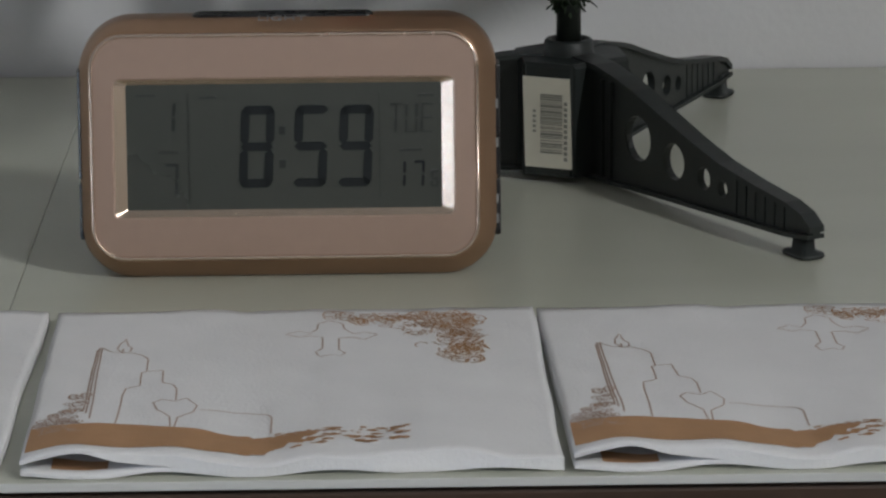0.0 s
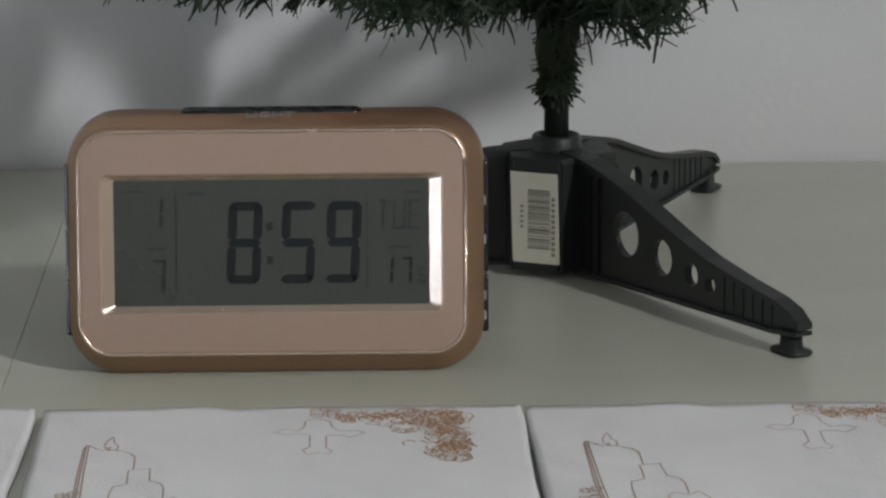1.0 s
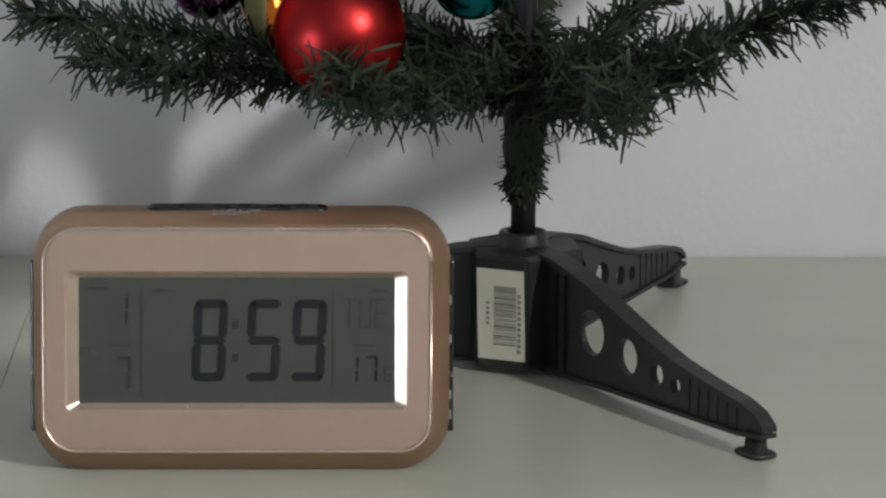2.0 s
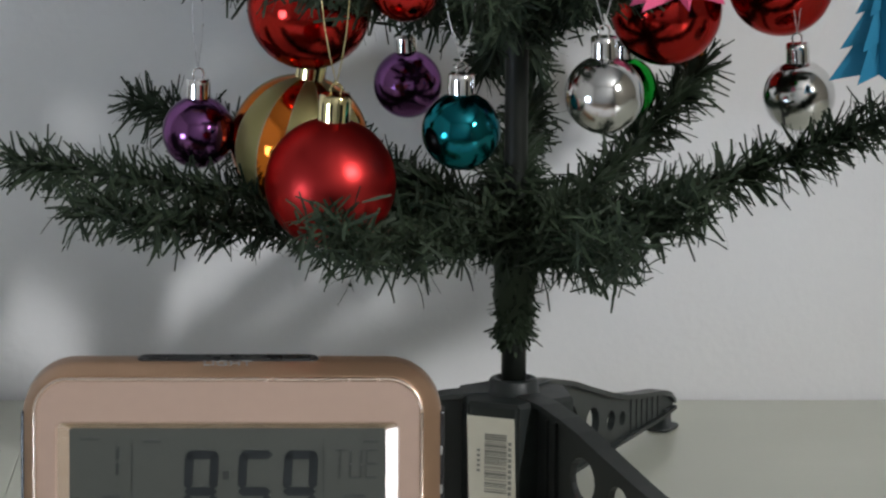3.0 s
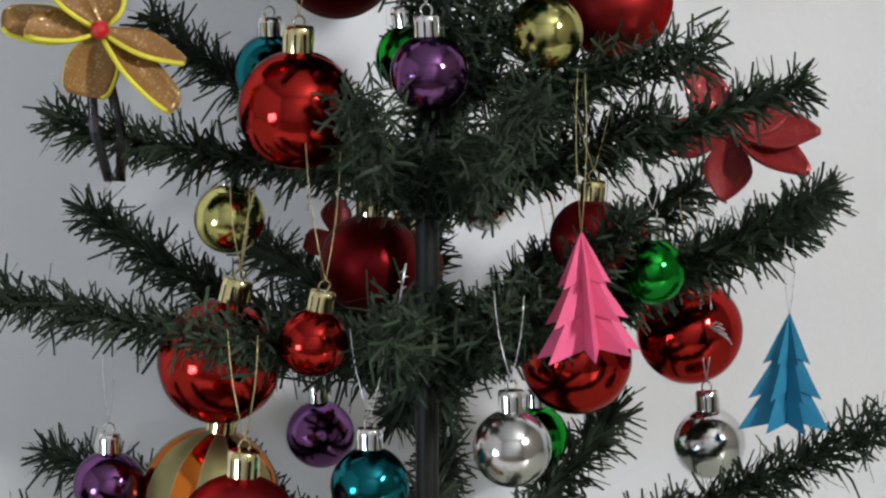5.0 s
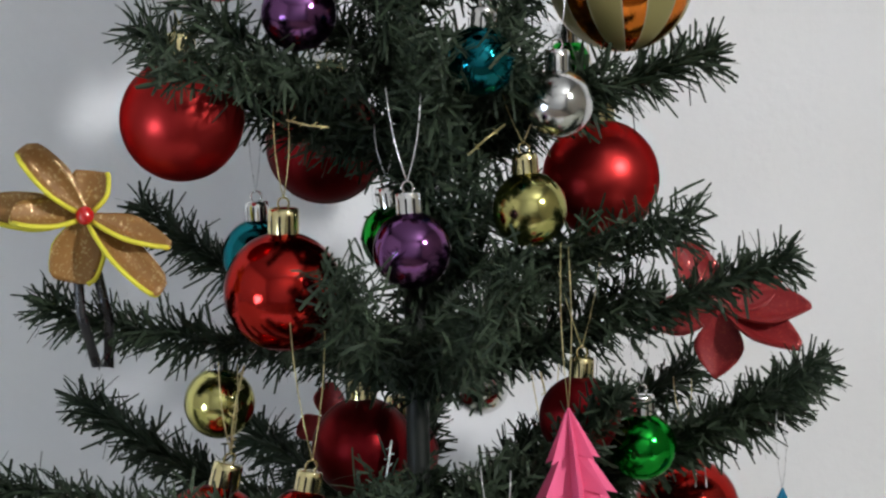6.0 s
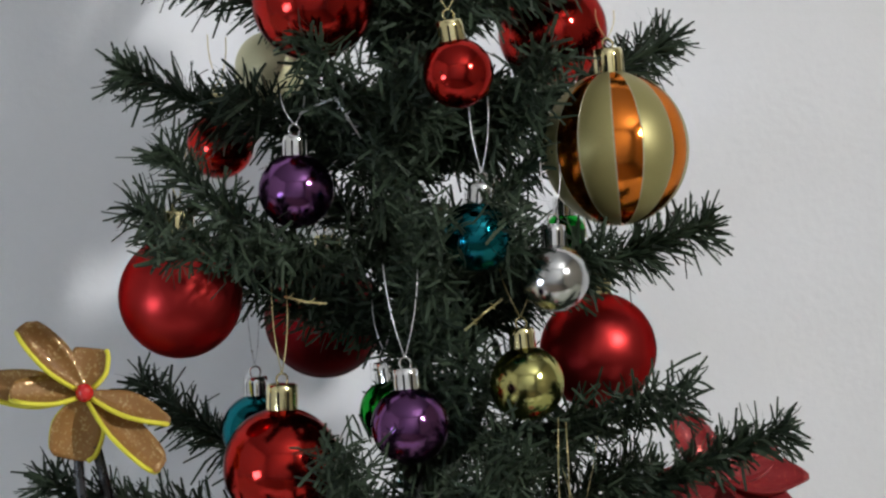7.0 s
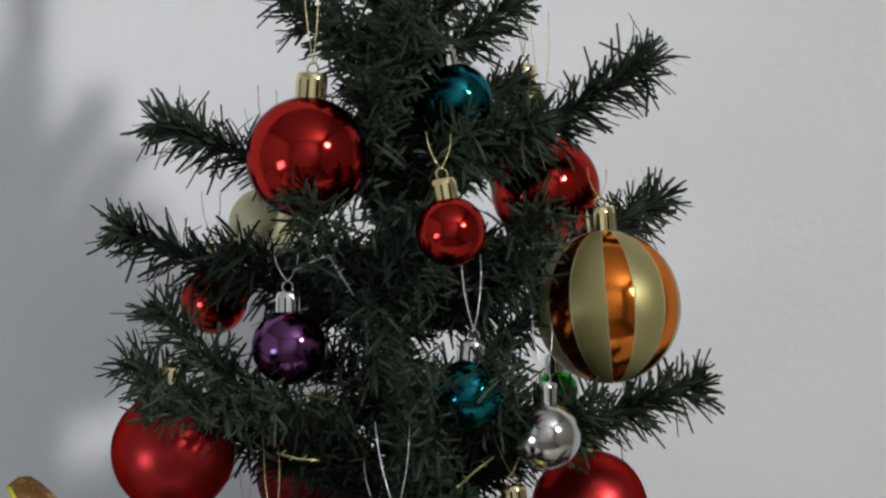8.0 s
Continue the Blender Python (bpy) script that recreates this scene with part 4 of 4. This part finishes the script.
# black light bar on top, side keys
bm = bmesh.new()
loft(bm, [[(x * k - 0.0010, 0.0130 + y, z) for x, y in outline(0.0640, 0.0080, 0.003, 4)] for k, z in ((1.0, CLOCK_H - 0.0015), (1.0, CLOCK_H + 0.0002), (0.97, CLOCK_H + 0.0008))])
light_bar = part("light_bar", bm, BLACK, clock, "black light button on the top")


def lettering(text, size, mat, parent, m):
    cu = bpy.data.curves.new("lettering", "FONT")
    cu.body, cu.size, cu.align_x, cu.align_y, cu.extrude = text, size, "CENTER", "CENTER", 0.00012
    tmp = bpy.data.objects.new("lettering", cu)
    scene.collection.objects.link(tmp)
    me = bpy.data.meshes.new_from_object(tmp.evaluated_get(bpy.context.evaluated_depsgraph_get()))
    bpy.data.objects.remove(tmp)
    me.materials.clear()
    me.materials.append(mat)
    ob = part("lettering", me, None, parent)
    ob.matrix_local = m
    return ob


lettering("LIGHT", 0.0062, MARKING, light_bar, Matrix.Translation((-0.0010, 0.0124, CLOCK_H + 0.0013)) @ Matrix.Rotation(radians(14), 4, "X") @ Matrix.Diagonal((1.0, 0.9, 1, 1)))
for sx in (-1, 1):
    for z0, z1 in ((0.0135, 0.0335), (0.0345, 0.0735)):
        bm = bmesh.new()
        x = 0.0006 + sx * (CLOCK_W / 2 + (0.0006 if sx > 0 else 0.0001))
        box(bm, x - 0.0020 - sx * 0.0016, x + 0.0020 - sx * 0.0016, 0.0066, 0.0170, z0, z1, 0.0008)
        key = part("side_key", bm, BLACK, clock, "black key on the clock's side")
        bm = bmesh.new()
        for i in range(2 if sx > 0 else 0):
            zz = z0 + (z1 - z0) * (0.3 + 0.35 * i)
            box(bm, x - sx * 0.0008 - 0.0005, x - sx * 0.0008 + 0.0005, 0.0064, 0.0068, zz - 0.0016, zz + 0.0016)
        if sx > 0:
            part("key_marking", bm, MARKING, key)


# the whole clock leans back a little on its flat base
for ob in clock.children_recursive:
    m = ob.matrix_local.copy()
    shear = Matrix.Identity(4)
    shear[1][2] = LEAN_BACK
    ob.data.transform(m.inverted() @ shear @ m)


# ---- folded paper napkins ----
def napkin(at, wide, deep, seed, turn, label):
    t = thing("napkin", at, label, "napkin", "folded napkins along the front edge")
    t.rotation_euler = (0, 0, radians(turn))
    rng = random.Random(seed)
    ph = [rng.uniform(-0.25, 0.25) for _ in range(4)]

    def height(u, v):
        """The upper fold's top: wavy along the front, calm at the back."""
        k = (1 - v) ** 2
        wave = (0.0021 * math.sin(2 * math.pi * (1.65 * u + 0.02) + ph[0]) + 0.0008 * math.sin(2 * math.pi * (4.1 * u) + ph[1])) * (1 - 0.55 * u)
        crease = 0.0010 * noise.noise(Vector((u * 5 + seed, v * 5, 0))) + 0.0008 * noise.noise(Vector((u * 14, v * 11 + seed, 3)))
        return 0.0042 + 0.0014 * k * (1 - 0.6 * u) + wave * k * 1.15 + crease + 0.0006 * (1 - u)

    def under(u, v):
        return 0.0012 + 0.0008 * (1 - v) ** 2 * (1 + math.sin(2 * math.pi * (3.3 * u + 0.35) + ph[2]))

    def place(u, v, z):
        edge = 0.0011 * noise.noise(Vector((v * 3.0 + seed, u * 2, 7)))
        fr = (0.0009 + 0.0022 * (1 - v) ** 6) * noise.noise(Vector((u * 6.0 + seed, 2, v + 30 * z)))
        return (wide * u + edge, deep * v + fr, z)

    def sheet(name, top, thick, nu=64, nv=32):
        bm = bmesh.new()
        up = [[bm.verts.new(place(i / nu, j / nv, top(i / nu, j / nv))) for i in range(nu + 1)] for j in range(nv + 1)]
        dn = [[bm.verts.new(place(i / nu, j / nv, max(0.0002, top(i / nu, j / nv) - thick(i / nu, j / nv)))) for i in range(nu + 1)] for j in range(nv + 1)]
        for j in range(nv):
            for i in range(nu):
                bm.faces.new((up[j][i], up[j][i + 1], up[j + 1][i + 1], up[j + 1][i])).smooth = True
                bm.faces.new((dn[j][i], dn[j + 1][i], dn[j + 1][i + 1], dn[j][i + 1])).smooth = True
        ring = [(0, i) for i in range(nu + 1)] + [(j, nu) for j in range(1, nv + 1)] + [(nv, i) for i in range(nu - 1, -1, -1)] + [(j, 0) for j in range(nv - 1, 0, -1)]
        for a, b in zip(ring, ring[1:] + ring[:1]):
            bm.faces.new((up[a[0]][a[1]], dn[a[0]][a[1]], dn[b[0]][b[1]], up[b[0]][b[1]]))
        return part(name, bm, PAPER, t)

    def gap(u, v):
        """Thickness of the upper fold: thin over the open mouth, full elsewhere."""
        return 0.0013 + max(0.0, height(u, v) - 0.0013 - under(u, v)) * min(1.0, max(0.0, (v - 0.02) * 6 + (u - 0.13) * 7.0))

    upper = sheet("upper_fold", height, gap)
    lower = sheet("lower_fold", under, lambda u, v: 0.0012)
    # the print goes on inside the open fold
    bm = bmesh.new()
    prev = None
    for i in range(17):
        u = 0.055 + 0.105 * i / 16
        cur = [bm.verts.new(place(u, v, under(u, v) + 0.0002)) for v in (0.030, 0.055, 0.085 + 0.01 * math.sin(30 * u))]
        if prev:
            for k in range(2):
                bm.faces.new((prev[k], cur[k], cur[k + 1], prev[k + 1]))
        prev = cur
    part("inner_print", bm, INK, lower, "brown print inside the open fold")

    def on(u, v, lift=0.00016):
        p = place(u, v, height(u, v) + lift)
        return Vector(p)

    def ribbon(bm, pts, w):
        fine = []
        for (u0, v0), (u1, v1) in zip(pts, pts[1:]):
            n = max(1, int(math.hypot((u1 - u0) * wide, (v1 - v0) * deep) / 0.0022))
            fine += [(u0 + (u1 - u0) * i / n, v0 + (v1 - v0) * i / n) for i in range(n)]
        fine.append(pts[-1])
        prev = None
        for i, (u, v) in enumerate(fine):
            a, b = fine[max(0, i - 1)], fine[min(len(fine) - 1, i + 1)]
            dx, dy = (b[0] - a[0]) * wide, (b[1] - a[1]) * deep
            m = math.hypot(dx, dy) or 1
            ou, ov = -dy / m * w / 2 / wide, dx / m * w / 2 / deep
            cur = [bm.verts.new(on(u + ou, v + ov)), bm.verts.new(on(u - ou, v - ov))]
            if prev:
                bm.faces.new((prev[0], prev[1], cur[1], cur[0]))
            prev = cur

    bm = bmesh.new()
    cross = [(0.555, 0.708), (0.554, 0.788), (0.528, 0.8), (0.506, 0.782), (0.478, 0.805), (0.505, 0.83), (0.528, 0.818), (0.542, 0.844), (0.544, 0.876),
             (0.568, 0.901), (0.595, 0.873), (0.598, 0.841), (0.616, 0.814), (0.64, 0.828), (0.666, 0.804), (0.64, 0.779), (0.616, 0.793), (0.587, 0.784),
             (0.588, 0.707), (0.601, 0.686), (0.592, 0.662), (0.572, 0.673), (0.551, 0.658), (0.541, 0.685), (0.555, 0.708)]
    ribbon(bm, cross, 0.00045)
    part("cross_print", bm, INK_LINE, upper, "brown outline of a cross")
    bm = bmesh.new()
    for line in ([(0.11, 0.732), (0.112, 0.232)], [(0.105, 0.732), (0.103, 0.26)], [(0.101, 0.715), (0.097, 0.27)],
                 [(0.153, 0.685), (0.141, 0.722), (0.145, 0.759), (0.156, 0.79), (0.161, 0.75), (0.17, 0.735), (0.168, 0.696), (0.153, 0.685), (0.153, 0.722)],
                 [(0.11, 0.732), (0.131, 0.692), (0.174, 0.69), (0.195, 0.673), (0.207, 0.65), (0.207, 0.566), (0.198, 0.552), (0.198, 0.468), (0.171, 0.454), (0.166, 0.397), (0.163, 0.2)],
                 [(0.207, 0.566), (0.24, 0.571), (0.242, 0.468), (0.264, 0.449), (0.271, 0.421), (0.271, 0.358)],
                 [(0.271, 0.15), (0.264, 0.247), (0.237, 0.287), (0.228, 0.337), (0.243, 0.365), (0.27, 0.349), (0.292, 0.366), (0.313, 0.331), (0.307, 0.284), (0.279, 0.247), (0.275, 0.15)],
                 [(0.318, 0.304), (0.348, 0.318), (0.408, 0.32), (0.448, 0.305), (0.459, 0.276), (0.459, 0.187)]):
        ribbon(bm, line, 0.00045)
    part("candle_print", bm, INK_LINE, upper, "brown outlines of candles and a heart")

    # scrolls: small spirals strewn over the corner and beside the candles
    def scrolls(n, inside, size, w, r):
        bm = bmesh.new()
        made = 0
        while made < n:
            u, v = r.random(), r.random()
            if not inside(u, v, r):
                continue
            made += 1
            a0, turns, s, hand = r.uniform(0, 6.28), r.uniform(0.6, 1.4), size * r.uniform(0.6, 1.3), r.choice((-1, 1))
            pts = []
            for i in range(9):
                k = i / 8
                rr, a = s * (1 - 0.75 * k), a0 + hand * turns * 6.28 * k
                pts.append((u + rr * math.cos(a) / wide, v + rr * math.sin(a) / deep))
            pts = [(min(0.985, max(0.008, p)), min(0.99, max(0.09, q))) for p, q in pts]
            ribbon(bm, pts, w)
        return bm

    def corner(u, v, r):
        if not (0.50 < u < 0.875 and 0.60 < v < 0.97):
            return False
        near = (u - 0.60) / 0.27
        band = v > 0.90 - 0.06 * near or u > 0.80
        return (band and r.random() < 0.35 + near) or (r.random() < 0.10 and v > 0.62 + 0.25 * (1 - near) and u > 0.70)

    part("scroll_print", scrolls(185, corner, 0.0036, 0.00042, random.Random(seed + 1)), INK, upper, "brown scrollwork in the corner")
    part("scroll_print", scrolls(70, lambda u, v, r: 0.012 < u < 0.095 and 0.15 < v < 0.16 + 2.9 * u, 0.0024, 0.00042, random.Random(seed + 2)), INK_LINE, upper)

    # the broad band along the fold, broken up at its end
    bm = bmesh.new()
    r = random.Random(seed + 3)
    n = 60
    prev = None
    for i in range(n + 1):
        u = 0.006 + 0.575 * i / n
        hi = 0.180 + 0.02 * math.sin(9 * u + 0.5) + 0.006 * r.uniform(-1, 1) * (u > 0.4)
        lo = 0.052 + (0.0 if u < 0.44 else (u - 0.44) * 0.75) + (0.02 * r.random() if u > 0.42 else 0)
        cur = [bm.verts.new(on(u, lo + (hi - lo) * k / 4)) for k in range(5)]
        if prev:
            for k in range(4):
                bm.faces.new((prev[k], cur[k], cur[k + 1], prev[k + 1]))
        prev = cur
    for _ in range(95):
        u, v, s = r.uniform(0.46, 0.72), r.uniform(0.075, 0.175), r.uniform(0.0005, 0.0015)
        k = r.randint(4, 6)
        vs = [bm.verts.new(on(u + s * math.cos(6.28 * i / k) * 1.6 * r.uniform(0.6, 1.2) / wide, v + s * math.sin(6.28 * i / k) * r.uniform(0.6, 1.2) / deep, 0.00022)) for i in range(k)]
        bm.faces.new(vs)
    bmesh.ops.recalc_face_normals(bm, faces=bm.faces)
    part("band_print", bm, INK, upper, "broad brown printed band along the fold")
    return t


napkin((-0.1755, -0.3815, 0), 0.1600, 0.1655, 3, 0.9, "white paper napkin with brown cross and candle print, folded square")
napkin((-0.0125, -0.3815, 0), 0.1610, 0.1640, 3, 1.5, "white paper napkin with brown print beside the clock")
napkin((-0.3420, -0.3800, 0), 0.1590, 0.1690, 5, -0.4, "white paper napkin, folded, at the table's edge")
